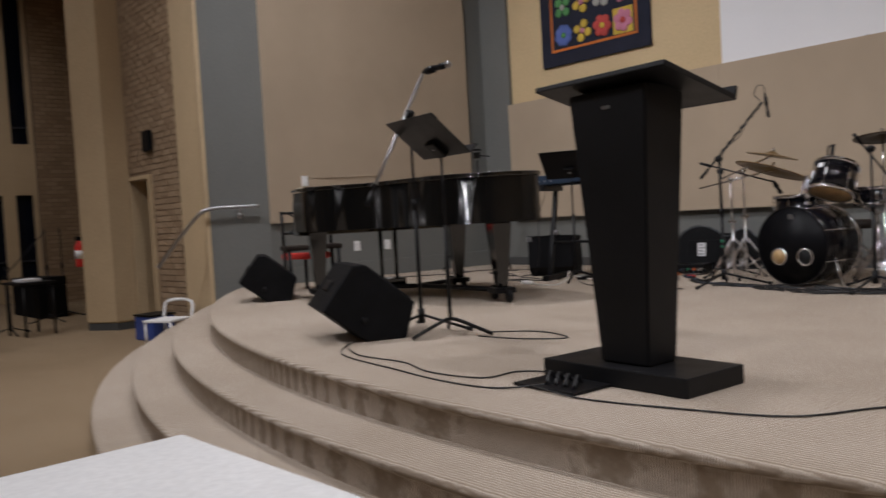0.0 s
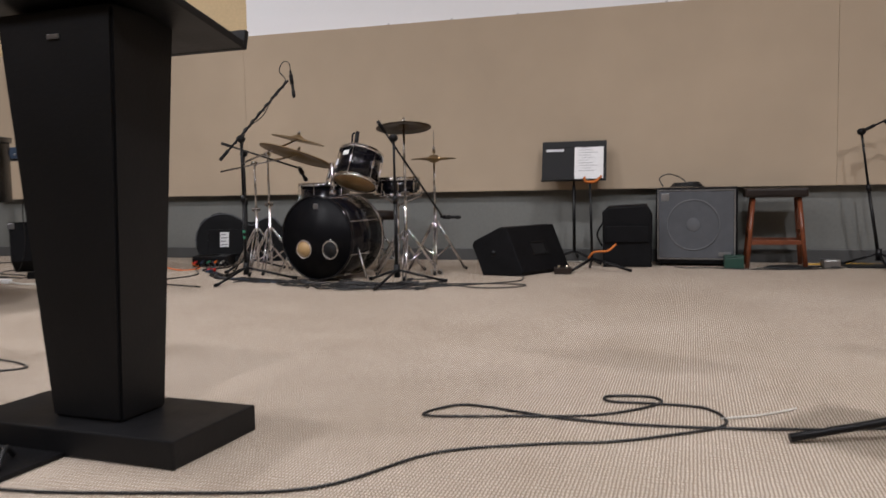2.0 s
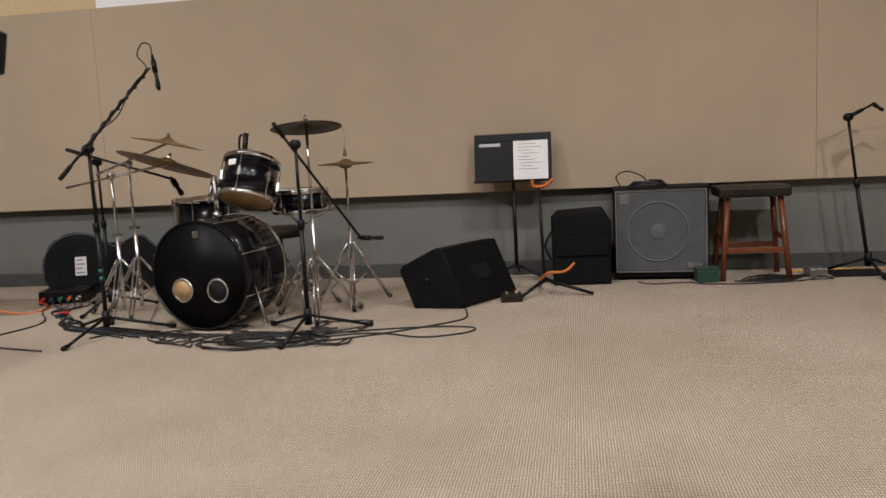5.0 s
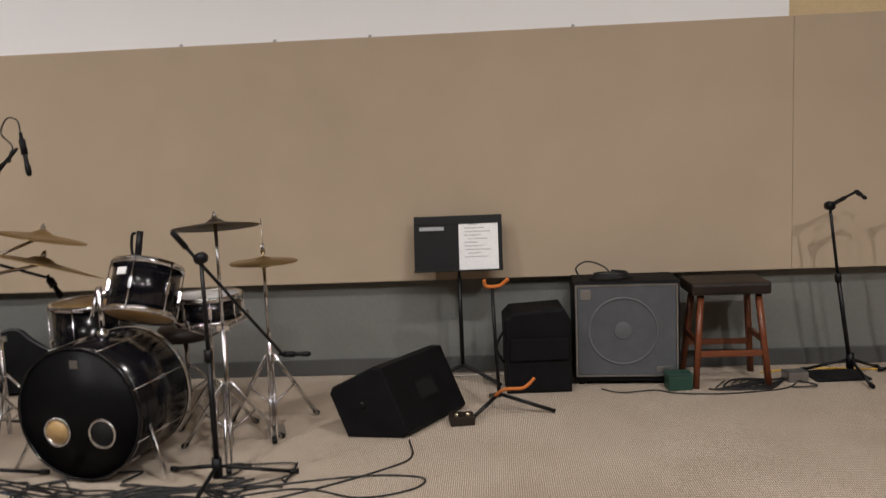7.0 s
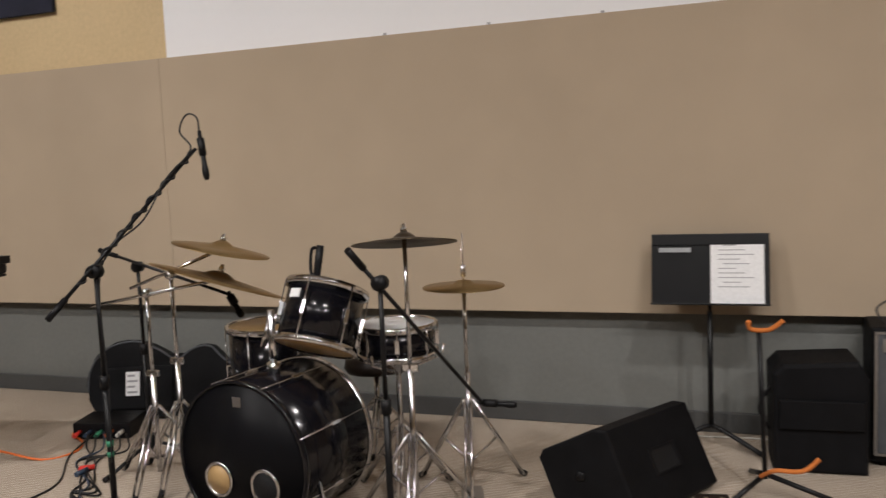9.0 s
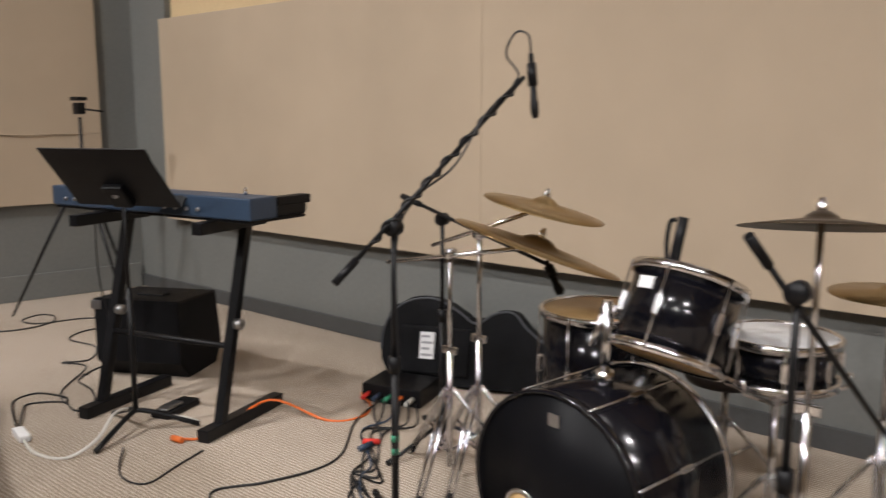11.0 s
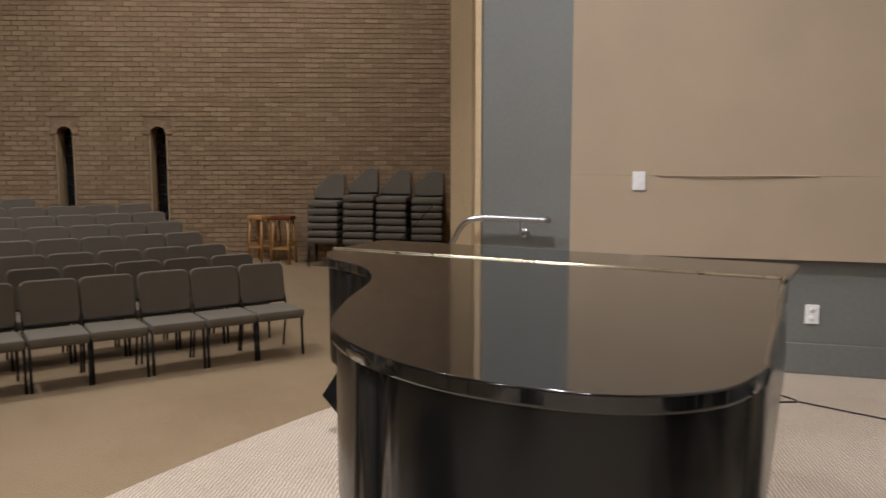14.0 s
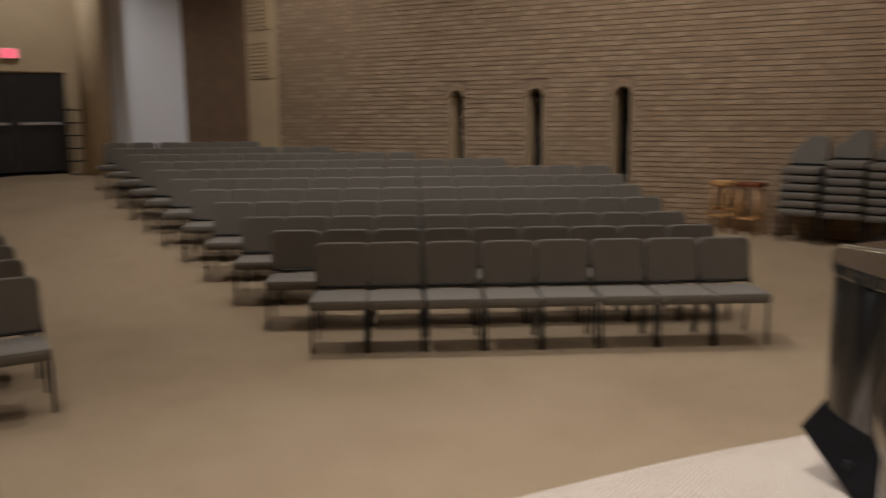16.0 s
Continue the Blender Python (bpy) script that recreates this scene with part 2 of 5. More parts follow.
def add_lathe(bm, profile, n=32, m=None, closed=False):
    """Turns (radius, height) pairs round z."""
    rings, made = [], []
    for r, z in profile:
        if r < 1e-5:
            rings.append([bm.verts.new((0, 0, z))])
        else:
            rings.append([bm.verts.new((r * math.cos(2 * math.pi * k / n), r * math.sin(2 * math.pi * k / n), z)) for k in range(n)])
        made += rings[-1]
    pairs = list(zip(rings, rings[1:])) + ([(rings[-1], rings[0])] if closed else [])
    for a, b in pairs:
        for k in range(n):
            q = [a[k % len(a)], a[(k + 1) % len(a)], b[(k + 1) % len(b)], b[k % len(b)]]
            q = list(dict.fromkeys(q))
            if len(q) > 2:
                f = bm.faces.new(q)
                f.smooth = True
    if m is not None:
        bmesh.ops.transform(bm, matrix=m, verts=made)
    return bm


def add_prism(bm, outline, z0, z1, bevel=0.0, m=None, smooth=False):
    """An outline in x, y raised from z0 to z1."""
    lo = [bm.verts.new((x, y, z0)) for x, y in outline]
    hi = [bm.verts.new((x, y, z1)) for x, y in outline]
    n = len(lo)
    fs = [bm.faces.new(lo[::-1]), bm.faces.new(hi)]
    for k in range(n):
        fs.append(bm.faces.new((lo[k], lo[(k + 1) % n], hi[(k + 1) % n], hi[k])))
    if bevel:
        r = bmesh.ops.bevel(bm, geom=list({e for f in fs[:2] for e in f.edges}), offset=bevel, segments=3, profile=0.5, affect="EDGES")
    if smooth:
        bm.normal_update()
        for f in bm.faces:
            f.smooth = abs(f.normal.z) < 0.97
    if m is not None:
        bmesh.ops.transform(bm, matrix=m, verts=bm.verts[:] if bevel else lo + hi)
    return bm


def BM():
    return bmesh.new()


def part(name, bm, material, parent, label=""):
    bmesh.ops.recalc_face_normals(bm, faces=bm.faces[:])
    me = bpy.data.meshes.new(name)
    bm.to_mesh(me)
    bm.free()
    me.materials.append(material)
    ob = new(name, me)
    ob.parent = parent
    if label:
        ob["label"] = label
    return ob


def thing(name, label, category, x=0, y=0, z=0, rz=0, group="", kind=""):
    ob = new(name)
    ob.empty_display_size = 0.1
    ob.matrix_basis = pose(x, y, z, 0, 0, rz)
    return tagged(ob, label, category, group, kind)


def structure(name, bm, material, label, category):
    return tagged(part(name, bm, material, None), label, category, "", "structure")


def spline(pts, step=6):
    """A smooth line through points."""
    p = [Vector(q) for q in pts]
    out = []
    for i in range(len(p) - 1):
        a, b, c, d = p[max(i - 1, 0)], p[i], p[i + 1], p[min(i + 2, len(p) - 1)]
        for k in range(step):
            t = k / step
            out.append(0.5 * (2 * b + (c - a) * t + (2 * a - 5 * b + 4 * c - d) * t * t + (3 * b - a - 3 * c + d) * t ** 3))
    out.append(p[-1])
    return out


def cable(pts, r=0.004, mat=None, label="thin black cable lying on the carpet", z=0.005, group=""):
    """A cable on the floor; points are x, y or x, y, z."""
    p3 = [(q[0], q[1], q[2] if len(q) > 2 else z) for q in pts]
    ob = part("cable", add_tube(BM(), spline(p3), r, 6), mat or M_CABLE, None)
    return tagged(ob, label, "cable", group)


def to_dir(a, b):
    """A pose at a whose z axis points to b."""
    d = Vector(b) - Vector(a)
    return Matrix.Translation(a) @ d.to_track_quat("Z", "Y").to_matrix().to_4x4()


# ---- the room ----
HALL = -0.62
NX, NY = -0.767, -0.642  # away from the stage, across the seat rows
UX, UY = 0.642, -0.767   # along the seat rows


def floor_z(x, y):
    d = (x + 3.135) * NX + (y - 4.83) * NY
    return HALL + 0.09 * min(max(0.0, d - 8.4), 9.6)


def wall_run(name, a, b, z0, z1, thick, mat, label, holes=(), side=1):
    """A straight wall between plan points, its face on the line a-b, with openings (s0, s1, z0, z1)."""
    a, b = Vector((*a, 0)), Vector((*b, 0))
    L = (b - a).length
    ang = math.degrees(math.atan2(b.y - a.y, b.x - a.x))
    bm = BM()
    cuts = sorted({0.0, L, *[h[0] for h in holes], *[h[1] for h in holes]})
    for s0, s1 in zip(cuts, cuts[1:]):
        spans = [(z0, z1)]
        for h in holes:
            if h[0] < (s0 + s1) / 2 < h[1]:
                spans = [q for lo, hi in spans for q in ((lo, min(hi, h[2])), (max(lo, h[3]), hi)) if q[1] - q[0] > 1e-4]
        for lo, hi in spans:
            add_box(bm, s0, s1, 0, thick * side, lo, hi)
    ob = structure(name, bm, mat, label, "wall")
    ob.matrix_basis = pose(a.x, a.y, 0, 0, 0, ang)
    return ob


# hall floor: flat near the stage, rising in a gentle rake under the seats
bm = BM()
GX, GY = 60, 60
grid = [[bm.verts.new((-26 + 36 * i / GX, -19 + 32 * j / GY, floor_z(-26 + 36 * i / GX, -19 + 32 * j / GY))) for j in range(GY + 1)] for i in range(GX + 1)]
for i in range(GX):
    for j in range(GY):
        bm.faces.new((grid[i][j], grid[i + 1][j], grid[i + 1][j + 1], grid[i][j + 1]))
structure("floor", bm, M_HALL, "tan-brown loop carpet floor of the hall", "floor")


# stage and three curved steps
def arc_outline(R, x0=-8.6, x1=6.0, n=72):
    cx, cy = -1.48, 13.22
    a0, a1 = math.asin((x0 - cx) / R), math.asin((x1 - cx) / R)
    return [(cx + R * math.sin(a0 + (a1 - a0) * k / n), cy - R * math.cos(a0 + (a1 - a0) * k / n)) for k in range(n + 1)]


def step_mesh(R, z0, z1, back):
    """A carpeted step with a rolled, slightly overhanging nose."""
    bm = BM()
    prof = [(0.0, z0), (0.0, z1 - 0.045), (0.012, z1 - 0.034), (0.017, z1 - 0.018), (0.010, z1 - 0.005), (-0.008, z1), (-back, z1)]
    rows = []
    for dr, z in prof:
        rows.append([bm.verts.new((x, y, z)) for x, y in arc_outline(R + dr)])
    for a, b in zip(rows, rows[1:]):
        for k in range(len(a) - 1):
            f = bm.faces.new((a[k], a[k + 1], b[k + 1], b[k]))
            f.smooth = True
    return bm


bm = step_mesh(10.73, -0.155, 0.0, 0.3)
structure("stage_edge", bm, M_CARPET, "rounded carpeted front edge of the stage", "stage")
bm = BM()
add_prism(bm, arc_outline(10.46) + [(6.0, 8.9), (-8.6, 8.9)], -0.30, -0.0005)
structure("stage", bm, M_CARPET, "raised stage floor in beige loop carpet", "stage")
for i, R in enumerate((11.03, 11.33, 11.60)):
    structure("step_%d" % (i + 1), step_mesh(R, -0.155 * (i + 2), -0.155 * (i + 1), 0.34), M_CARPET, "curved stage step in beige loop carpet", "step")

# back wall
structure("wall_back", add_box(BM(), -7.75, 6.2, 8.50, 8.75, -0.5, CEIL), M_UPPER, "beige painted wall behind the stage", "wall")
structure("wall_back_lower", add_box(BM(), -7.75, 6.2, 8.445, 8.497, 0.0, 0.66), M_GREY, "scuffed grey painted lower wall", "wall")
structure("wall_back_strip", add_box(BM(), -7.75, -7.10, 8.445, 8.497, 0.66, CEIL), M_GREY, "grey painted wall strip beside the corner", "wall")
structure("baseboard", add_box(BM(), -7.6, 6.1, 8.42, 8.442, 0.001, 0.105, 0.004), M_BASE, "dark grey vinyl baseboard", "baseboard")
xs = (-7.06, -3.985, 1.215, 6.0)
panels = thing("acoustic_panel", "beige fabric-covered acoustic panels along the back wall", "panel", 0, 8.36, 0.62, 0, "", "structure")
for x0, x1 in zip(xs, xs[1:]):
    part("panel", add_box(BM(), x0 + 0.0006, x1 - 0.0006, 0, 0.084, 0, 1.515, 0.003), M_FABRIC, panels)
screen = thing("projection_screen", "large white projection screen on the back wall", "screen", -1.385, 8.44, 2.13)
part("screen_surface", add_box(BM(), -2.6, 2.6, 0, 0.056, 0, 3.4, 0.003), M_SCREEN, screen)
for x in (-1.15, -0.55, 0.05, 1.3):
    part("clip", add_box(BM(), x, x + 0.02, -0.006, 0.0, 0.0, 0.03, 0.002), M_STEEL, screen)

# quilt
QX0, QX1, QZ0, QZ1 = -6.50, -4.86, 2.52, 4.62
quilt = thing("quilt", "dark quilt of appliqued flower blocks with an orange inner border", "quilt", (QX0 + QX1) / 2, 8.495, QZ0)
QW, QH = QX1 - QX0, QZ1 - QZ0
part("backing", add_box(BM(), -QW / 2, QW / 2, -0.03, 0, 0, QH, 0.008), M_NAVY, quilt)
bm = BM()
for x0, x1, z0, z1 in ((-QW / 2 + .17, QW / 2 - .17, .17, .20), (-QW / 2 + .17, QW / 2 - .17, QH - .20, QH - .17), (-QW / 2 + .17, -QW / 2 + .2, .2, QH - .2), (QW / 2 - .2, QW / 2 - .17, .2, QH - .2)):
    add_box(bm, x0, x1, -0.036, -0.028, z0, z1)
part("border", bm, M_RUST, quilt)
rng = random.Random(4)
PETAL = [simple("petal_%d" % i, c, 0.9, 0, 0.15, 30, 0.15) for i, c in enumerate(((0.5, 0.07, 0.06), (0.10, 0.15, 0.42), (0.6, 0.42, 0.06), (0.10, 0.30, 0.10), (0.55, 0.2, 0.3), (0.45, 0.45, 0.42)))]
for i in range(4):
    for j in range(5):
        cx, cz = -QW / 2 + 0.37 + i * 0.30, 0.36 + j * 0.345
        if i == 3 and j == 0:
            part("block", add_box(BM(), cx - .14, cx + .14, -0.034, -0.029, cz - .15, cz + .15), PETAL[2], quilt)
        bm = BM()
        k0, turn = rng.randrange(6), rng.random()
        kinds = rng.choice((4, 6, 8))
        for k in range(kinds):
            a = 2 * math.pi * (k + turn) / kinds
            add_lathe(bm, [(0.0, 0), (0.058, 0), (0.045, 0.006), (0, 0.008)], 8, Matrix.Translation((cx + .085 * math.cos(a), -0.034, cz + .085 * math.sin(a))) @ pose(0, 0, 0, 90, 0, 0))
        part("flower", bm, PETAL[k0], quilt)
        bm = BM()
        add_lathe(bm, [(0.0, 0), (0.04, 0), (0.03, 0.009), (0, 0.011)], 8, Matrix.Translation((cx, -0.035, cz)) @ pose(0, 0, 0, 90, 0, 0))
        part("flower_centre", bm, PETAL[(k0 + 2) % 6], quilt)

# left wall of the stage: grey wall, plinth, fabric
LA, LB = (-8.15, 5.31), (-7.60, 8.445)
wall_run("wall_left", LA, LB, -0.5, CEIL, 0.25, M_GREY, "grey painted side wall of the stage")
Lang = math.degrees(math.atan2(LB[1] - LA[1], LB[0] - LA[0]))
LL = math.hypot(LB[0] - LA[0], LB[1] - LA[1])
ob = structure("plinth", add_box(BM(), 0.0, LL - 0.03, -0.025, 0, 0.001, 0.20, 0.004), M_GREY, "grey painted plinth along the side wall", "baseboard")
ob.matrix_basis = pose(*LA, 0, 0, 0, Lang)
side = thing("side_fabric_panel", "beige fabric-covered panels on the side wall, lifting at a seam", "panel", LA[0], LA[1], 0, Lang, "", "structure")
part("panel", add_box(BM(), 0.0, LL - 0.30, -0.052, -0.001, 0.74, 1.271, 0.002), M_FABRIC, side)
part("panel", add_box(BM(), 0.0, LL - 0.30, -0.052, -0.001, 1.2715, CEIL - 0.3, 0.002), M_FABRIC, side)
for s0, s1 in ((0.55, 1.55), (2.1, 2.75)):
    part("fold", add_tube(BM(), spline([(s0, -0.053, 1.272), (s0 + .3 * (s1 - s0), -0.062, 1.270), (s0 + .7 * (s1 - s0), -0.06, 1.273), (s1, -0.053, 1.272)]), 0.0045, 6), M_FABRIC, side)


def wall_plate(name, s, z, label, switch):
    o = thing(name, label, "switch" if switch else "outlet", 0, 0, 0)
    o.matrix_basis = pose(*LA, 0, 0, 0, Lang) @ pose(s, -0.053 if switch else -0.001, z)
    part("plate", add_box(BM(), -0.042, 0.042, -0.008, 0, -0.062, 0.062, 0.003), M_WHITE, o)
    if switch:
        for dx in (0.0,):
            part("rocker", add_box(BM(), dx - .014, dx + .014, -0.013, -0.008, -.032, .032, 0.002), M_WHITE, o)
    else:
        for dz in (-0.026, 0.026):
            part("socket", add_lathe(BM(), [(0, 0), (0.017, 0), (0.016, 0.003), (0, 0.003)], 16, pose(0, -0.008, dz, 90, 0, 0)), M_PAPER, o)


wall_plate("light_switch", 0.45, 1.235, "white rocker light switch on the fabric wall", True)
wall_plate("power_outlet", 1.55, 0.39, "white power outlet on the grey lower wall", False)
wall_plate("power_outlet", 1.12, 0.40, "white power outlet on the grey lower wall", False)

# grey end wall and its handrail
GA, GB = (-8.42, 4.68), (-8.15, 5.31)
wall_run("wall_grey_end", GA, GB, -0.6, CEIL, 0.25, M_GREY, "grey painted wall end beside the steps")
Gang = math.degrees(math.atan2(GB[1] - GA[1], GB[0] - GA[0]))
ob = structure("trim", add_box(BM(), -0.05, 0, -0.012, 0.26, -0.6, CEIL, 0.004), M_CREAM, "cream corner trim of the grey wall", "trim")
ob.matrix_basis = pose(*GA, 0, 0, 0, Gang)
rail = thing("handrail", "grey steel handrail bracketed to the wall", "handrail", GA[0], GA[1], 0, Gang)
part("rail", add_tube(BM(), spline([(0.56, -0.09, 0.96), (0.3, -0.09, 0.96), (0.04, -0.09, 0.955), (-0.10, -0.08, 0.91), (-0.28, 0.04, 0.72), (-0.62, 0.30, 0.30)], 5), 0.021, 10), M_STEEL, rail)
for s, y, z in ((0.34, -0.001, 0.905),):
    part("bracket", add_tube(BM(), spline([(s, y, z - .05), (s, -0.05, z - .05), (s, -0.09, z + .04)]), 0.009, 8), M_STEEL, rail)
    part("rosette", add_lathe(BM(), [(0, 0), (0.036, 0), (0.03, 0.01), (0, 0.012)], 16, pose(s, y, z - .05, 90, 0, 0)), M_STEEL, rail)

# ---- hall walls ----
def ww(y):
    """x of the brick side wall's face at y."""
    return -15.33 - 0.163 * y


WA, WB = (ww(-7.7), -7.7), (ww(3.85), 3.85)
WLEN = math.hypot(WB[0] - WA[0], WB[1] - WA[1])
WANG = math.degrees(math.atan2(WB[1] - WA[1], WB[0] - WA[0]))
WINS = []
for y in (-0.93, -2.38, -3.82):
    WINS.append((y + 7.7) * WLEN / 11.55)
WIN_HOLES = [(s - 0.14, s + 0.14, 0.33, 1.87) for s in WINS]
wall_run("wall_west", WA, WB, -0.6, CEIL, 0.4, M_MORTAR, "tan brick side wall of the hall with arched slit windows", WIN_HOLES)
for k, s in enumerate(WINS):
    w = thing("window_%d" % (k + 1), "narrow arched window with dark leaded glass in a cream reveal", "window", 0, 0, 0, 0, "", "structure")
    w.matrix_basis = pose(*WA, 0, 0, 0, WANG) @ pose(s, 0, 0)
    part("pane", add_box(BM(), -0.14, 0.14, 0.33, 0.345, 0.33, 1.86), M_GLASS, w)
    part("sill", add_box(BM(), -0.15, 0.15, -0.03, 0.33, 0.30, 0.33, 0.005), M_CREAM, w)
    bm = BM()
    add_box(bm, -0.139, -0.125, -0.005, 0.33, 0.33, 1.75)
    add_box(bm, 0.125, 0.139, -0.005, 0.33, 0.33, 1.75)
    part("reveal", bm, M_CREAM, w)
    bm = BM()
    for i in range(9):
        add_box(bm, -0.125, 0.125, 0.322, 0.328, 0.43 + i * 0.16, 0.438 + i * 0.16)
    add_box(bm, -0.004, 0.004, 0.320, 0.327, 0.33, 1.82)
    part("leading", bm, M_LEAD, w)
    bm = BM()
    for i in range(13):
        a = math.pi * (i + 0.5) / 13
        add_box(bm, -0.0185, 0.0185, -0.018, 0.32, 0.122, 0.225, 0.002, pose(0, 0, 1.74) @ pose(0, 0, 0, 0, 90 - math.degrees(a), 0))
    part("arch_brick", bm, M_BRICK, w)

# far corner: cream pier with louvres, brown brick, cream columns, exit doors
FA = (ww(-7.7), -7.7)
wall_run("wall_far_pier", (FA[0] - 0.1, -8.75), FA, -0.6, CEIL, 0.4, M_CREAM, "cream painted wall pier")
for z in (2.2, 3.15):
    lv = thing("wall_louvre", "cream louvred grille on the pier", "grille")
    lv.matrix_basis = pose(FA[0] - 0.1, -8.75, z, 0, 0, math.degrees(math.atan2(1.05, 0.1))) @ pose(0.5, -0.001, 0)
    part("frame", add_box(BM(), -0.36, 0.36, -0.02, 0, 0, 0.78, 0.004), M_CREAM, lv)
    for i in range(9):
        part("slat", add_box(BM(), -0.32, 0.32, -0.034, -0.02, 0.05 + i * .078, 0.085 + i * .078), M_CREAM, lv)
wall_run("wall_far_brick", (-14.25, -11.0), (FA[0] - 0.1, -8.75), -0.6, CEIL, 0.4, M_BROWN, "brown clad wall bay")
wall_run("wall_far_white", (-13.2, -12.6), (-14.25, -11.0), -0.6, CEIL, 0.4, M_SCREEN, "pale grey painted wall bay")
col = structure("column_far", add_lathe(BM(), [(0.0, -0.6), (0.30, -0.6), (0.30, CEIL), (0, CEIL)], 24), M_CREAM, "round cream painted column", "column")
col.matrix_basis = pose(-12.75, -12.1, 0)
wall_run("wall_far", (-4.0, -16.0), (-13.6, -12.3), -0.6, CEIL, 0.4, M_CREAM, "cream painted rear wall", [(7.0, 9.05, -0.6, 2.44)])
DANG = math.degrees(math.atan2(3.7, -9.6))
doors = thing("door_1", "closed pair of dark doors with push bars", "door", 0, 0, 0, 0, "", "structure")
doors.matrix_basis = pose(-4.0, -16.0, 0, 0, 0, DANG) @ pose(8.02, 0, 0.33)
for x0, x1 in ((-1.0, -0.004), (0.004, 1.0)):
    leaf = part("leaf", add_box(BM(), x0, x1, 0.05, 0.10, -0.02, 2.08, 0.004), M_DOOR, doors)
    part("push_bar", add_box(BM(), x0 + .1, x1 - .1, -0.02, 0.03, 0.98, 1.04, 0.006), M_STEEL, leaf)
part("threshold_frame", add_box(BM(), -1.02, 1.02, 0.02, 0.12, 2.08, 2.108, 0.002), M_CREAM, doors)
ex = thing("exit_sign", "glowing red exit sign above the doors", "sign")
ex.matrix_basis = doors.matrix_basis @ pose(0.0, -0.001, 2.36)
part("housing", add_box(BM(), -0.17, 0.17, -0.06, 0, 0, 0.22, 0.006), M_WHITE, ex)
part("face", add_box(BM(), -0.155, 0.155, -0.066, -0.06, 0.015, 0.205), M_EXIT, ex)
rack = thing("brochure_rack", "dark brochure rack standing by the doors", "rack", -12.35, -12.2, 0.33, 20)
for sx in (-0.18, 0.18):
    part("post", add_tube(BM(), [(sx, 0, 0), (sx, 0, 1.35)], 0.015, 8), M_SATIN, rack)
for i in range(5):
    part("shelf", add_box(BM(), -0.2, 0.2, -0.1, 0.1, 0.2 + i * .27, 0.225 + i * .27, 0.003), M_SATIN, rack)

# alcove beside the stage: brick wall with a door, cream piers, tall window
wall_run("wall_alcove", (-11.02, 4.74), (-8.70, 4.78), -0.6, CEIL, 0.3, M_MORTAR, "tan brick wall beside the steps", [(0.07, 0.72, -0.6, 1.48)])
structure("door_frame", add_box(add_box(add_box(BM(), -11.0, -10.95, 4.70, 5.04, HALL, 1.50, .004), -10.30, -10.25, 4.70, 5.04, HALL, 1.50, .004), -10.95, -10.30, 4.70, 5.04, 1.45, 1.50, .004), M_CREAM, "cream wooden door frame", "door frame")
dd = thing("door_2", "dark door standing half open into a dark passage", "door", -10.94, 5.05, HALL, 62, "", "structure")
part("leaf", add_box(BM(), 0, 0.62, 0, 0.04, 0.01, 1.97, 0.004), M_DOOR, dd)
part("lever", add_tube(BM(), [(0.55, -0.05, 0.98), (0.46, -0.05, 0.98)], 0.01, 8), M_STEEL, dd)
# added backing wall: its near-black colour stands in for the doorway's shade
structure("wall_passage", add_box(BM(), -11.2, -9.2, 5.9, 6.1, -0.6, CEIL), M_BASE, "wall closing the doorway, coloured dark for an unlit passage", "wall")
structure("pier_1", add_prism(BM(), [(-8.47, 4.74), (-8.46, 4.80), (-8.66, 5.10), (-9.3, 5.10), (-9.3, 4.72)], -0.6, CEIL, 0.02), M_CREAM, "cream painted pier beside the stage steps", "pier")
structure("pier_2", add_prism(BM(), [(-11.46, 4.16), (-11.02, 4.42), (-11.04, 4.95), (-11.9, 4.95), (-11.9, 4.35)], HALL + 0.1, CEIL, 0.03), M_CREAM, "tall cream painted pier", "pier")
structure("pier_2_base", add_prism(BM(), [(-11.45, 4.17), (-11.03, 4.425), (-11.05, 4.94), (-11.89, 4.94), (-11.89, 4.36)], HALL, HALL + 0.1), M_BASE, "dark vinyl base of the pier", "baseboard")
sp = thing("wall_loudspeaker", "small black loudspeaker on the brick wall", "loudspeaker", -10.2, 4.725, 1.80)
part("cabinet", add_box(BM(), -0.12, 0.12, -0.055, -0.0, 0, 0.27, 0.012), M_BOX, sp)
part("bracket", add_box(BM(), -0.03, 0.03, -0.02, 0.03, 0.1, 0.17, 0.003), M_SATIN, sp)
NWX = -16.05
wall_run("wall_northwest", (NWX, 3.85), (NWX, 6.6), -0.6, CEIL, 0.4, M_CREAM, "cream wall with tall dark windows", [(0.15, 0.40, 0.0, 1.55), (0.15, 0.40, 2.5, 5.9), (0.62, 0.92, 0.0, 1.55), (0.62, 0.92, 2.5, 5.9)])
n = 4
for s0, s1 in ((0.15, 0.40), (0.62, 0.92)):
    for z0, z1 in ((0.0, 1.55), (2.5, 5.9)):
        w = thing("window_%d" % n, "tall narrow window with dark night glass", "window", NWX, 3.85, 0, 90, "", "structure")
        part("pane", add_box(BM(), s0, s1, 0.08, 0.09, z0, z1), M_GLASS, w)
        part("frame", add_box(add_box(BM(), s0, s0 + .03, 0.05, 0.08, z0, z1), s0 + .03, s1, 0.05, 0.08, z0 + .3, z0 + .33), M_LEAD, w)
        n += 1
structure("wall_nw_brick", add_box(BM(), NWX - 0.0, NWX + 0.12, 4.85, 5.7, -0.6, CEIL), M_MORTAR, "tan brick bay beside the windows", "wall")
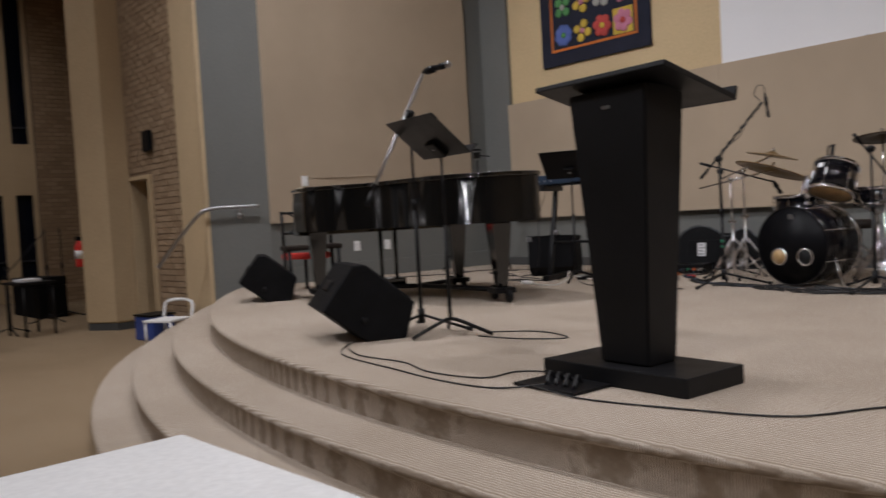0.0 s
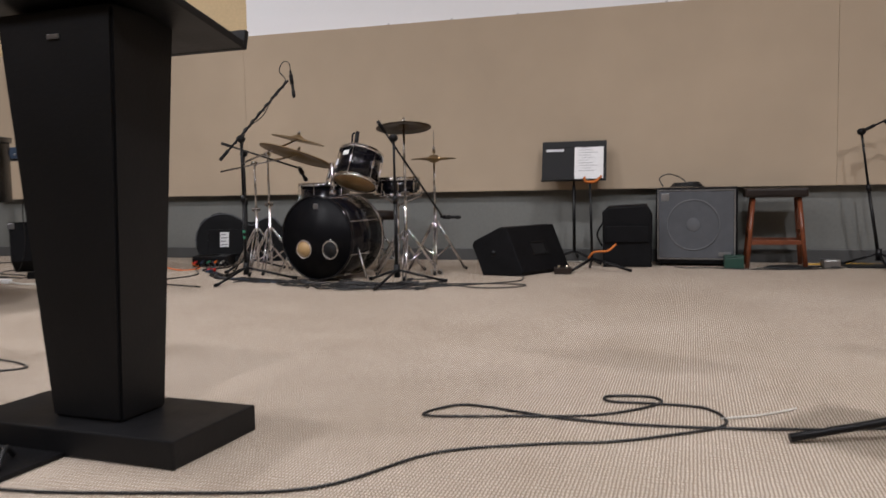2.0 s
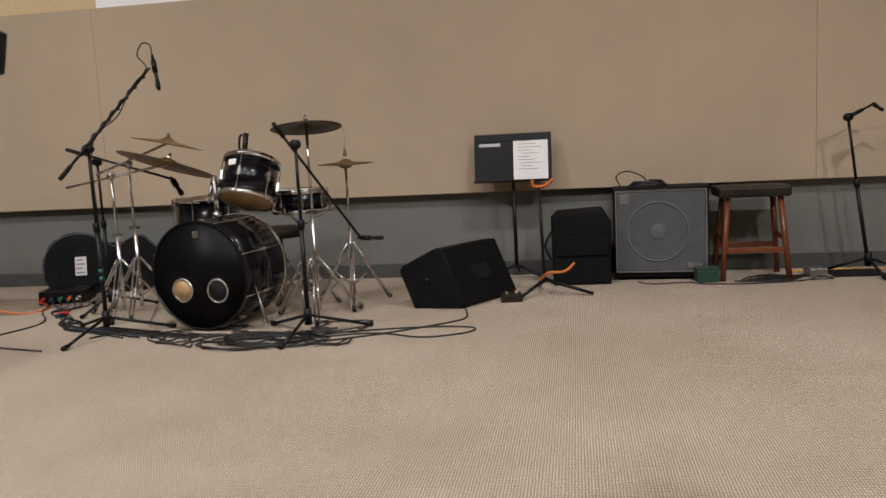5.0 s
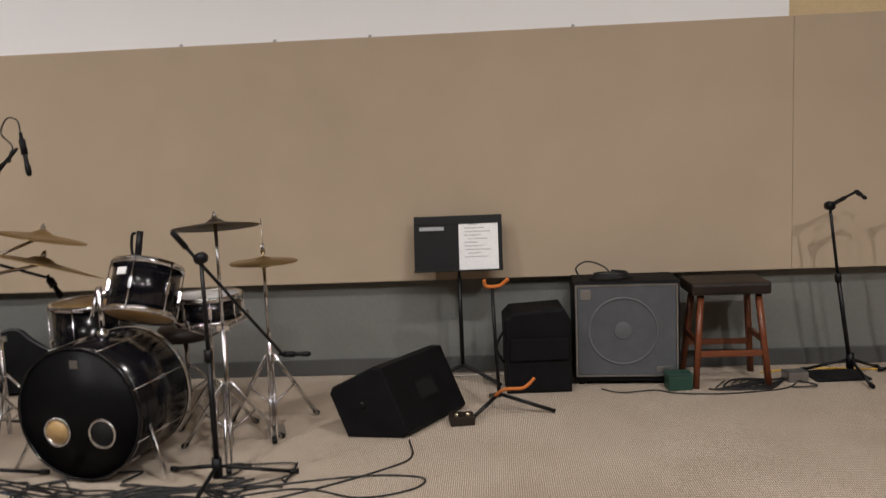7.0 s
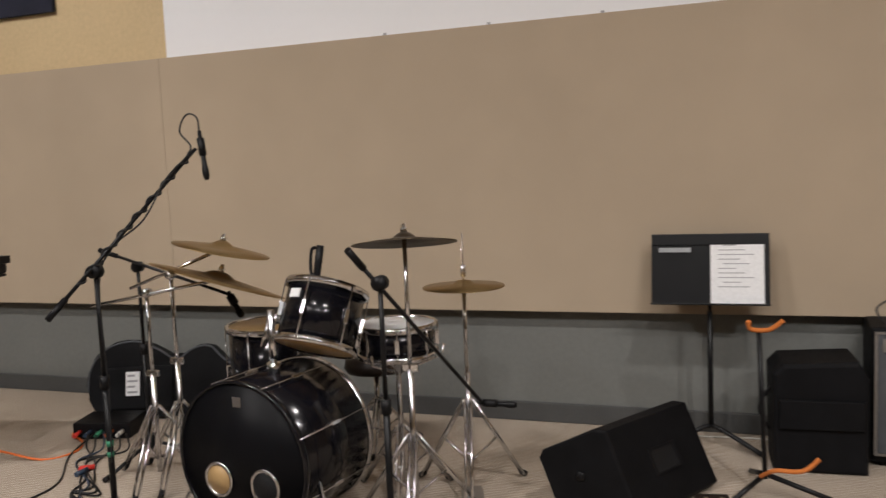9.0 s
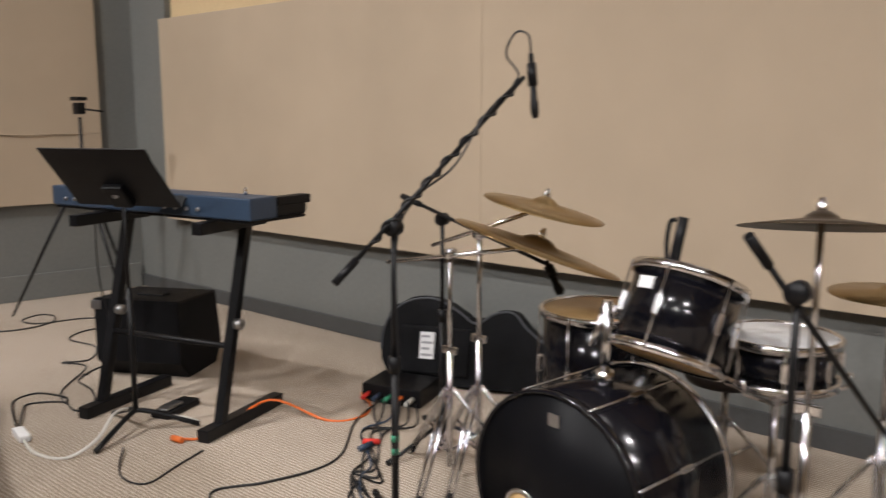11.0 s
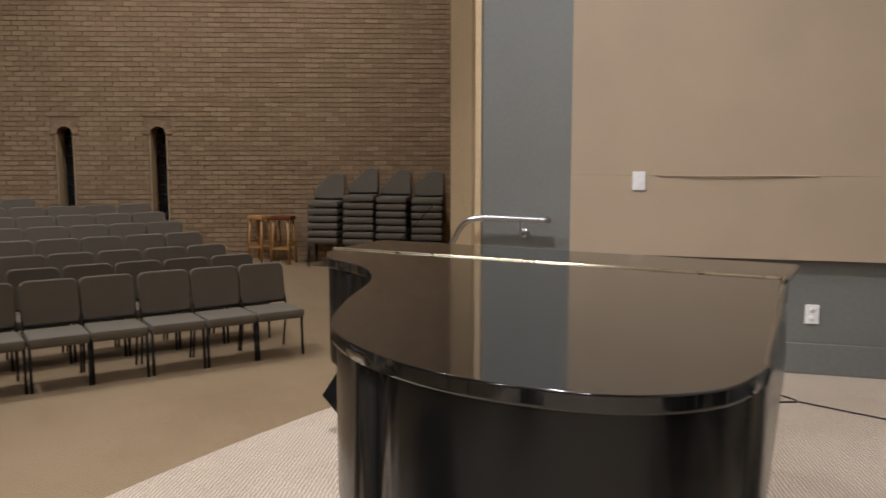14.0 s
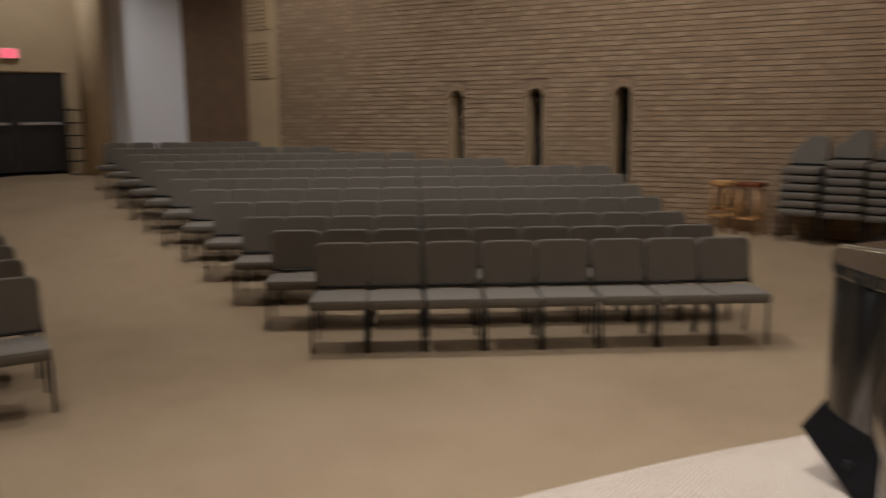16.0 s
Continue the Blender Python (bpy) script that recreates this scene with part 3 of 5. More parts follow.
structure("wall_north", add_box(BM(), -16.4, -11.0, 6.6, 6.9, -0.6, CEIL), M_CREAM, "cream alcove wall", "wall")
structure("wall_alcove_side", add_box(BM(), -11.1, -10.98, 4.95, 6.6, -0.6, CEIL), M_CREAM, "cream alcove side wall", "wall")
structure("wall_stage_side", add_box(BM(), 6.0, 6.25, -16, 8.75, -0.6, CEIL), M_CREAM, "cream painted far side wall", "wall")
structure("wall_rear", add_box(BM(), -4.6, 6.25, -16.4, -16.0, -0.6, CEIL), M_CREAM, "cream painted rear wall", "wall")
structure("ceiling", add_box(BM(), -17, 6.3, -16.5, 9, CEIL, CEIL + 0.2), M_CEIL, "plain pale ceiling", "ceiling")

# recessed lamps in the ceiling
for i, (x, y, ax, ay, az, f, warm) in enumerate(LAMPS):
    fx = thing("ceiling_spotlight", "white can spotlight under the ceiling", "lamp", x, y, CEIL, 0, "ceiling spotlights")
    part("can", add_lathe(BM(), [(0.155, 0), (0.155, -0.22), (0.15, -0.225), (0.145, -0.22), (0.145, 0)], 24, None, True), M_WHITE, fx)
    part("bulb", add_lathe(BM(), [(0, -0.06), (0.11, -0.06), (0.10, -0.03), (0, -0.02)], 20), M_LAMP, fx)
    la = bpy.data.lights.new("ceiling_light", "SPOT")
    la.energy = (HALL_WATTS if warm else STAGE_WATTS) * f * 4.0
    la.color = (1.0, 0.95, 0.93) if warm else (1.0, 0.97, 0.965)
    la.spot_size, la.spot_blend, la.shadow_soft_size = radians(128) if warm else radians(112), 1.0, 0.12
    lo = new("ceiling_light", la)
    lo.matrix_basis = look((x, y, CEIL - 0.26), (ax, ay, az))


# ---- things on the stage ----
def wedge(x, y, rz, label, w=0.56, s=1.0, tilt=0, z=0.0):
    """A floor monitor: angled cabinet lying on its side, grille up and forward."""
    o = thing("stage_monitor", label, "loudspeaker", x, y, z, rz, "stage monitors")
    prof = [(-0.25 * s, 0.19 * s), (-0.01 * s, 0.0), (0.22 * s, 0.0), (0.28 * s, 0.20 * s), (0.0, 0.43 * s), (-0.07 * s, 0.43 * s)]
    to = Matrix(((0, 0, 1, 0), (1, 0, 0, 0), (0, 1, 0, 0), (0, 0, 0, 1)))
    bm = BM()
    add_prism(bm, prof, -w / 2, w / 2, 0.012, to)
    part("cabinet", bm, M_BOX, o)
    a, b = Vector((0, 0.28 * s, 0.20 * s)), Vector((0, 0.0, 0.43 * s))
    ang = math.degrees(math.atan2((b - a).z, (b - a).y))
    L = (b - a).length
    part("grille", add_box(BM(), -w / 2 + .03, w / 2 - .03, 0.02, L - .02, -0.008, 0.0, 0.003, Matrix.Translation(a) @ pose(0, 0, 0, ang, 0, 0)), M_MESH, o)
    bk = Matrix.Translation((0, -0.16 * s, 0.31 * s)) @ pose(0, 0, 0, -37, 0, 0)
    part("handle_recess", add_box(BM(), -0.075, 0.075, -0.014, 0.004, -0.035, 0.035, 0.008, bk), M_BLACK, o)
    for sx in (-1, 1):
        part("jack_plate", add_lathe(BM(), [(0, 0), (0.022, 0), (0.018, 0.006), (0, 0.006)], 14, pose(sx * w / 2, -0.02, 0.12 * s, 0, sx * 90, 0)), M_BLACK, o)
    return o


wedge(-3.60, 3.34, -22, "black wedge stage monitor beside the stage edge", 0.52, 1.06)
wedge(-6.56, 4.34, -28, "black wedge stage monitor beside the handrail", 0.54, 1.02)


def side_wedge(x, y, ax, ay, length):
    """The monitor lying on its back edge: its trapezoid end looks along the first axis, its handle panel along the second."""
    o = thing("stage_monitor", "black wedge stage monitor propped up on one edge", "loudspeaker", x, y, 0, 0, "stage monitors")
    prof = [(-0.29, 0.0), (-0.375, 0.225), (-0.36, 0.26), (-0.15, 0.365), (-0.10, 0.362), (0.03, 0.03), (0.0, 0.0)]
    u, e = Vector((ax, ay, 0)).normalized(), Vector((0.515, 0.857, 0))
    m = Matrix(((u.x, e.x, 0, 0), (u.y, e.y, 0, 0), (0, 0, 1, 0), (0, 0, 0, 1)))
    bm = BM()
    add_prism(bm, prof, 0, length, 0.012, Matrix(((1, 0, 0, 0), (0, 0, 1, 0), (0, 1, 0, 0), (0, 0, 0, 1))))
    bmesh.ops.transform(bm, matrix=m, verts=bm.verts[:])
    part("cabinet", bm, M_BOX, o)
    T = m @ pose(-0.035, length * 0.5, 0.195) @ pose(0, 0, 0, 0, 68, 0)
    bm = BM()
    for x0, x1, y0, y1 in ((-0.055, 0.055, -0.085, -0.073), (-0.055, 0.055, 0.073, 0.085), (-0.055, -0.045, -0.073, 0.073), (0.045, 0.055, -0.073, 0.073)):
        add_box(bm, x0, x1, y0, y1, -0.004, 0.007)
    bmesh.ops.transform(bm, matrix=T, verts=bm.verts[:])
    part("handle_rim", bm, M_BLACK, o)
    part("handle_recess", add_box(BM(), -0.045, 0.045, -0.073, 0.073, -0.004, 0.002, 0, T), M_MESH, o)
    part("jack_plate", add_lathe(BM(), [(0, 0), (0.022, 0), (0.018, 0.006), (0, 0.006)], 14, m @ pose(-0.20, 0, 0.17, 90, 0, 0)), M_BLACK, o)
    return o


side_wedge(-1.09, 7.225, 1.0, -0.12, 0.54)


def music_stand(x, y, rz, h, tilt, label, w=0.51, paper=False, turn=0.0, reach=0.27):
    """Folding-desk music stand; the desk faces local -y... its back faces +y."""
    o = thing("music_stand", label, "music stand", x, y, 0, rz, "music stands")
    part("pole", add_tube(add_tube(BM(), [(0, 0, 0.10), (0, 0, 0.66)], 0.013, 10), [(0, 0, 0.66), (0, 0, h)], 0.008, 10), M_SATIN, o)
    for k in range(3):
        a = math.radians(90 + turn + 120 * k)
        part("leg", add_tube(BM(), spline([(0, 0, 0.10), (0.07 * math.cos(a), 0.07 * math.sin(a), 0.085), (reach * math.cos(a), reach * math.sin(a), 0.012)], 4), 0.012, 8), M_SATIN, o)
    D = pose(0, 0, h) @ pose(0, 0, 0, tilt, 0, 0)
    part("desk", add_box(BM(), -w / 2, w / 2, -0.006, 0, -0.05, 0.29, 0.003, D), M_SATIN, o)
    part("desk_fold", add_box(BM(), -w / 2 + .002, w / 2 - .002, -0.011, -0.006, 0.235, 0.285, 0.002, D), M_SATIN, o)
    part("lip", add_box(BM(), -w / 2, w / 2, -0.07, -0.006, -0.055, -0.048, 0.002, D), M_SATIN, o)
    part("hinge_block", add_box(BM(), -0.05, 0.05, 0, 0.03, -0.03, 0.09, 0.008, D), M_BLACK, o)
    part("knob", add_lathe(BM(), [(0, 0), (0.018, 0), (0.018, 0.02), (0, 0.022)], 14, pose(0, 0.035, h + .02, -90, 0, 0)), M_STEEL, o)
    if paper:
        sh = part("sheet", add_box(BM(), 0.005, 0.245, -0.010, -0.0065, -0.045, 0.265, 0, D), M_PAPER, o, "white printed sheet")
        for i in range(10):
            part("print_line", add_box(BM(), 0.04 + (0.02 if i % 4 == 0 else 0), 0.12 + 0.1 * ((i * 7) % 5) / 5, -0.0112, -0.0102, 0.23 - i * .022, 0.234 - i * .022, 0, D), M_INK, sh)
        part("name_strip", add_box(BM(), -0.235, -0.085, -0.0125, -0.0112, 0.20, 0.222, 0, D), M_STEEL, o)
    return o


music_stand(-3.11, 3.67, 172, 1.10, -50, "black steel music stand with a tilted desk, facing the stage")
music_stand(-4.62, 6.66, 203, 1.05, -42, "black steel music stand standing before the keyboard", 0.52)
music_stand(-0.82, 8.22, 0, 0.745, -12, "black music stand with a white printed sheet on its desk", 0.54, True)
music_stand(0.87, 3.74, 150, 1.24, -50, "black steel music stand near the stage front", 0.51, False, -45, 0.50)


def mic_stand(x, y, rz, h, boom, label, mat=M_SATIN, legs=0.30, mic=None, mic_r=0.016, base_kind="tripod", tape=False, lean=0.0):
    """A tripod stand with a boom from boom[0] to boom[1], in local metres, and a microphone at its end."""
    o = thing("microphone_stand", label, "microphone stand", x, y, 0, rz, "microphone stands")
    part("pole", add_tube(add_tube(BM(), [(0, 0, 0.07), (lean * .58, 0, h * 0.58)], 0.0125, 10), [(lean * .58, 0, h * 0.58), (lean, 0, h)], 0.009, 10), mat, o)
    part("collar", add_tube(BM(), [(lean * .56, 0, h * 0.56), (lean * .61, 0, h * 0.61)], 0.019, 10), M_BLACK, o)
    part("hub", add_tube(BM(), [(0, 0, 0.05), (0, 0, 0.14)], 0.022, 10), M_BLACK, o)
    for k in range(3):
        a = math.radians(25 + 120 * k)
        leg = part("leg", add_tube(BM(), [(0.015 * math.cos(a), 0.015 * math.sin(a), 0.10), (legs * math.cos(a), legs * math.sin(a), 0.012)], 0.009, 8), mat, o)
        part("rubber_foot", add_tube(BM(), [(legs * 0.92 * math.cos(a), legs * .92 * math.sin(a), 0.019), (legs * 1.04 * math.cos(a), legs * 1.04 * math.sin(a), 0.013)], 0.013, 8), M_BLACK, o)
    if tape:
        part("tape", add_tube(BM(), [(0, 0, h * .3), (0, 0, h * .32)], 0.0135, 10), M_GREEN, o)
    if boom:
        a, b = Vector(boom[0]), Vector(boom[1])
        part("boom", add_tube(BM(), [a, b], 0.008, 8), mat, o)
        part("counterweight", add_tube(BM(), [a, a + (b - a).normalized() * 0.10], 0.013, 8), M_BLACK, o)
        part("clutch", add_lathe(BM(), [(0, -0.02), (0.026, -0.02), (0.026, 0.02), (0, 0.02)], 14, pose(lean, 0, h, 90, 0, 0)), M_BLACK, o)
    if mic:
        a, b = Vector(mic[0]), Vector(mic[1])
        m = to_dir(a, b)
        L = (b - a).length
        part("microphone", add_lathe(BM(), [(0, 0), (mic_r * .6, 0), (mic_r * .8, L * .72), (mic_r, L * .76), (mic_r, L * .92), (mic_r * .6, L), (0, L)], 14, m), M_BLACK, o)
        part("clip", add_tube(BM(), [a + (b - a) * .15, a + (b - a) * .5], mic_r * 1.15, 10), M_BLACK, o)
    return o


ms = mic_stand(-3.42, 3.70, 0, 1.36, ((0.18, -0.50, 0.80), (-0.10, 0.22, 1.66)), "microphone stand with a silver boom and vocal microphone", M_SATIN, 0.33, ((-0.10, 0.22, 1.655), (0.11, 0.23, 1.665)), 0.022)
part("boom_sleeve", add_tube(BM(), [(0.14, -0.40, 0.92), (-0.09, 0.20, 1.635)], 0.0105, 8), M_STEEL, ms)
part("mic_ball", add_lathe(BM(), [(0, -0.024), (0.017, -0.017), (0.024, 0), (0.017, 0.017), (0, 0.024)], 14, pose(0.13, 0.23, 1.666)), M_STEEL, ms)
part("tape", add_tube(BM(), [(0, 0, 1.28), (0, 0, 1.32)], 0.014, 10), M_GREEN, ms)
oh = mic_stand(-3.05, 6.68, 0, 1.055, ((-0.055, -0.20, 0.90), (0.15, 0.48, 1.525)), "black boom stand with an overhead microphone by the drums", M_SATIN, 0.36, ((0.175, 0.48, 1.60), (0.205, 0.47, 1.39)), 0.014, "tripod", True)
part("cable_loop", add_tube(BM(), spline([(0.175, 0.48, 1.60), (0.165, 0.48, 1.66), (0.12, 0.47, 1.67), (0.09, 0.46, 1.60), (0.14, 0.46, 1.52), (0.11, 0.32, 1.40), (0.08, 0.20, 1.24), (0.02, 0.08, 1.14), (0.012, 0.0, 1.0), (0.016, 0.0, 0.6), (0.02, -0.02, 0.3)]), 0.004, 6), M_CABLE, oh)
HA, HB = Vector((-0.02, -0.08, 1.01)), Vector((0.145, 0.465, 1.51))
HD = (HB - HA).normalized()
HU = HD.orthogonal().normalized()
HV = HD.cross(HU)
part("wound_cable", add_tube(BM(), [HA + (HB - HA) * (k / 90) + (HU * math.cos(k * .55) + HV * math.sin(k * .55)) * 0.0125 for k in range(91)], 0.0045, 6), M_CABLE, oh)
for z in (0.36, 1.06):
    part("tape", add_tube(BM(), [(0, 0, z), (0, 0, z + .022)], 0.0145, 10), M_GREEN, oh)
mic_stand(-3.47, 7.42, 0, 0.98, ((-0.17, -0.06, 1.07), (0.53, 0.01, 0.84)), "black boom stand reaching over the floor tom", M_SATIN, 0.30, ((0.50, 0.01, 0.86), (0.57, 0.01, 0.74)), 0.018)
mic_stand(-1.84, 6.65, 0, 1.02, ((-0.105, -0.02, 1.135), (0.16, 0.61, 0.436)), "black boom stand with a microphone at the hi-hat", M_SATIN, 0.34, ((0.14, 0.60, 0.445), (0.30, 0.61, 0.44)), 0.014)
for x, y in ((1.48, 8.14), (1.92, 8.10)):
    mic_stand(x, y, 8, 1.02, ((-0.14, 0, 1.02), (0.03, 0, 1.10)), "black microphone stand with a short bent boom", M_SATIN, 0.26, ((0.01, 0, 1.10), (0.08, 0, 1.05)), 0.012, "tripod", False, -0.14)

# lectern
lect = thing("lectern", "black-stained wooden lectern with a sloping top and wide base", "lectern", -1.45, 3.23, 0, -4)
part("base", add_box(BM(), -0.375, 0.365, -0.18, 0.18, 0.0, 0.075, 0.006), M_LECT, lect)


def taper(bm, b, t, z0, z1):
    lo = [bm.verts.new((x, y, z0)) for x, y in ((b[0], b[2]), (b[1], b[2]), (b[1], b[3]), (b[0], b[3]))]
    hi = [bm.verts.new((x, y, z1)) for x, y in ((t[0], t[2]), (t[1], t[2]), (t[1], t[3]), (t[0], t[3]))]
    bm.faces.new(lo[::-1])
    bm.faces.new(hi)
    for k in range(4):
        bm.faces.new((lo[k], lo[(k + 1) % 4], hi[(k + 1) % 4], hi[k]))
    bmesh.ops.bevel(bm, geom=bm.edges[:], offset=0.008, segments=2, affect="EDGES")
    return bm


part("column", taper(BM(), (-0.122, 0.122, -0.09, 0.09), (-0.198, 0.198, -0.13, 0.11), 0.075, 1.175), M_LECT, lect)
DK = pose(0, -0.17, 1.235) @ pose(0, 0, 0, -14, 0, 0)
part("top", add_box(BM(), -0.345, 0.325, 0, 0.44, -0.022, 0.0, 0.004, DK), M_LECT, lect)
part("ledge", add_box(BM(), -0.345, 0.325, 0.44, 0.458, -0.022, 0.035, 0.004, DK), M_LECT, lect)
part("screw_plate", add_box(BM(), -0.02, 0.02, -0.131, -0.122, 1.10, 1.113, 0.001), M_STEEL, lect)
pad = thing("floor_box", "open black floor pocket plate with plugs and cables", "floor box", -1.63, 2.95, 0.001, -4)
part("plate", add_box(BM(), -0.17, 0.17, -0.11, 0.11, 0, 0.012, 0.003), M_BLACK, pad)
for k in range(4):
    part("plug", add_tube(BM(), spline([(-0.08 + k * .05, 0.04, 0.02), (-0.06 + k * .05, 0.0, 0.05), (-0.02 + k * .05, -0.06, 0.02)]), 0.008, 8), M_CABLE, pad)

# ---- grand piano ----
PO = Matrix(((0.922, 0.387, 0, -5.70), (-0.387, 0.922, 0, 4.271), (0, 0, 0.972, 0), (0, 0, 0, 1)))
piano = thing("grand_piano", "black lacquered grand piano, lid closed, on a wheeled truck", "piano")
piano.matrix_basis = PO
PZ = 1.06


def piano_outline(grow=0.0, front=-0.38):
    side = spline([(0.10, 0.02, 0), (0.27, 0.16, 0), (0.40, 0.40, 0), (0.62, 0.58, 0), (0.95, 0.72, 0), (1.20, 0.86, 0), (1.36, 1.06, 0), (1.44, 1.30, 0), (1.42, 1.55, 0), (1.30, 1.70, 0), (1.10, 1.75, 0)], 10)
    pts = [(front, -0.03)] + [(p.x, p.y) for p in side] + [(front, 1.64)]
    if grow:
        cx, cy = 0.45, 0.95
        out = []
        for x, y in pts:
            d = math.hypot(x - cx, y - cy)
            out.append((x + (x - cx) / d * grow, y + (y - cy) / d * grow))
        pts = out
    return pts


bm = BM()
add_prism(bm, piano_outline(-0.003, -0.32), 0.66, PZ - 0.035, 0.006, None, True)
part("rim", bm, M_RIM, piano)
body = [p for p in piano_outline(0.012) if p[0] > 0.0]
part("lid", add_prism(BM(), [(0.004, -0.035)] + body + [(0.004, 1.665)], PZ - 0.034, PZ, 0.0155, None, True), M_PIANO, piano)
part("front_lid", add_prism(BM(), [(-0.38, -0.035), (-0.004, -0.035), (-0.004, 1.665), (-0.38, 1.665)], PZ - 0.026, PZ, 0.008), M_PIANO, piano)
part("hinge", add_tube(BM(), [(0, -0.03, PZ), (0, 1.66, PZ)], 0.0055, 8), M_GOLD, piano, "polished brass continuous hinge")
part("keybed", add_box(BM(), -0.64, -0.32, 0.0, 1.61, 0.62, 0.72, 0.01), M_PIANO, piano)
for y0 in (0.0, 1.53):
    part("arm", add_box(BM(), -0.62, -0.32, y0, y0 + 0.08, 0.72, 0.95, 0.02), M_PIANO, piano)
part("fallboard", add_box(BM(), -0.40, -0.38, 0.08, 1.53, 0.72, 0.98, 0.006), M_PIANO, piano)
part("keys", add_box(BM(), -0.58, -0.42, 0.10, 1.51, 0.72, 0.745, 0.003), M_PAPER, piano, "white piano keys")
for x, y in ((-0.26, 0.16), (-0.22, 1.50), (1.12, 1.40)):
    leg = part("leg", add_prism(BM(), [(-0.075, -0.075), (0.075, -0.075), (0.075, 0.075), (-0.075, 0.075)], 0.11, 0.66, 0.012), M_PIANO, piano)
    for v in leg.data.vertices:
        k = 0.55 + 0.55 * max(0.0, (v.co.z - 0.16) / 0.5)
        v.co.x, v.co.y = v.co.x * k + x, v.co.y * k + y
    part("leg_cup", add_box(BM(), x - .09, x + .09, y - .09, y + .09, 0.07, 0.115, 0.006), M_SATIN, piano)
    for sx in (-0.15, 0.15):
        w = part("castor", add_lathe(BM(), [(0.0, -0.016), (0.05, -0.016), (0.055, -0.008), (0.055, 0.008), (0.05, 0.016), (0, 0.016)], 18, pose(x + sx, y, 0.056, 90, 0, 0)), M_BLACK, piano)
        part("fork", add_box(BM(), x + sx - .02, x + sx + .02, y - .028, y + .028, 0.085, 0.125, 0.004), M_SATIN, piano)
hub = (0.15, 1.0, 0.10)
for x, y in ((-0.26, 0.16), (-0.22, 1.50), (1.12, 1.40)):
    part("truck_arm", add_tube(BM(), [(x, y, 0.095), hub], 0.022, 8), M_SATIN, piano)
for dy in (-0.07, 0.07):
    part("lyre_post", add_tube(BM(), [(-0.15, 0.80 + dy, 0.12), (-0.15, 0.80 + dy, 0.66)], 0.018, 8), M_PIANO, piano)
part("lyre_box", add_box(BM(), -0.24, -0.08, 0.66, 0.94, 0.10, 0.17, 0.008), M_PIANO, piano)
for dy in (-0.06, 0, 0.06):
    part("pedal", add_box(BM(), -0.36, -0.22, 0.79 + dy, 0.81 + dy, 0.11, 0.12, 0.003), M_GOLD, piano)
bench = thing("piano_bench", "black wooden bench-chair with a lattice back", "bench", -6.93, 5.1, 0, -20)
part("seat", add_box(BM(), -0.18, 0.18, -0.30, 0.30, 0.44, 0.49, 0.015), M_LEATHER, bench)
for sx in (-0.15, 0.15):
    for sy in (-0.26, 0.26):
        part("leg", add_tube(BM(), [(sx, sy, 0), (sx, sy, 0.44)], 0.02, 8), M_LECT, bench)
for sy in (-0.26, 0.26):
    part("back_post", add_tube(BM(), [(-0.15, sy, 0.44), (-0.2, sy, 0.86)], 0.017, 8), M_LECT, bench)
for z in (0.62, 0.84):
    part("rail", add_tube(BM(), [(-0.165 - (z - .44) * .08, -0.26, z), (-0.165 - (z - .44) * .08, 0.26, z)], 0.014, 8), M_LECT, bench)
for a, b in ((-0.2, 0.2), (0.2, -0.2)):
    part("lattice", add_tube(BM(), [(-0.18, a, 0.62), (-0.195, b, 0.84)], 0.009, 6), M_LECT, bench)
sh = thing("red_cloth", "bright red cloth draped on a low stand", "cloth", -7.22, 5.2, 0, 30)
part("cloth", add_prism(BM(), [(-0.26, -.06), (0.0, -.1), (0.3, -.03), (0.28, .05), (0.02, .08), (-.25, .07)], 0.33, 0.40, 0.02), M_RED, sh)
part("stand", add_tube(BM(), [(0, 0, 0.0), (0, 0, 0.34)], 0.02, 8), M_SATIN, sh)

# ---- keyboard and its stand ----
kb = thing("stage_keyboard", "dark blue digital stage keyboard seen from its jack panel", "keyboard", -4.70, 6.81, 0.972, 8.5)
part("shell", add_box(BM(), -0.66, 0.66, -0.02, 0.14, 0.0, 0.095, 0.008), M_BLUE, kb)
part("key_bed", add_prism(BM(), [(-0.66, 0.14), (0.66, 0.14), (0.655, 0.32), (0.63, 0.36), (-0.63, 0.36), (-0.655, 0.32)], 0.0, 0.06, 0.015), M_BLACK, kb)
part("keys", add_box(BM(), -0.60, 0.60, 0.17, 0.34, 0.055, 0.068, 0.002), M_PAPER, kb)
for sx in (-1, 1):
    part("end_cheek", add_box(BM(), min(sx * .60, sx * .662), max(sx * .60, sx * .662), 0.142, 0.355, 0.05, 0.088, 0.006), M_BLACK, kb)
part("underside", add_box(BM(), -0.65, 0.65, -0.01, 0.33, -0.012, 0.0, 0.002), M_BLACK, kb)
for i in range(9):
    part("jack", add_lathe(BM(), [(0, 0), (0.009, 0), (0.009, 0.008), (0, 0.008)], 10, pose(-0.55 + i * .07 + (0.35 if i > 4 else 0), -0.02, 0.035, 90, 0, 0)), M_STEEL, kb)
for i in range(6):
    part("slider", add_box(BM(), -0.1 + i * .035, -0.09 + i * .035, 0.05, 0.065, 0.095, 0.112, 0.002), M_STEEL, kb)
part("knob", add_lathe(BM(), [(0, 0), (0.008, 0), (0.006, 0.03), (0, 0.032)], 10, pose(0.52, 0.1, 0.095)), M_CHROME, kb)
ks = thing("keyboard_stand", "black steel Z-shaped keyboard stand", "stand", -4.63, 6.73, 0, 16)
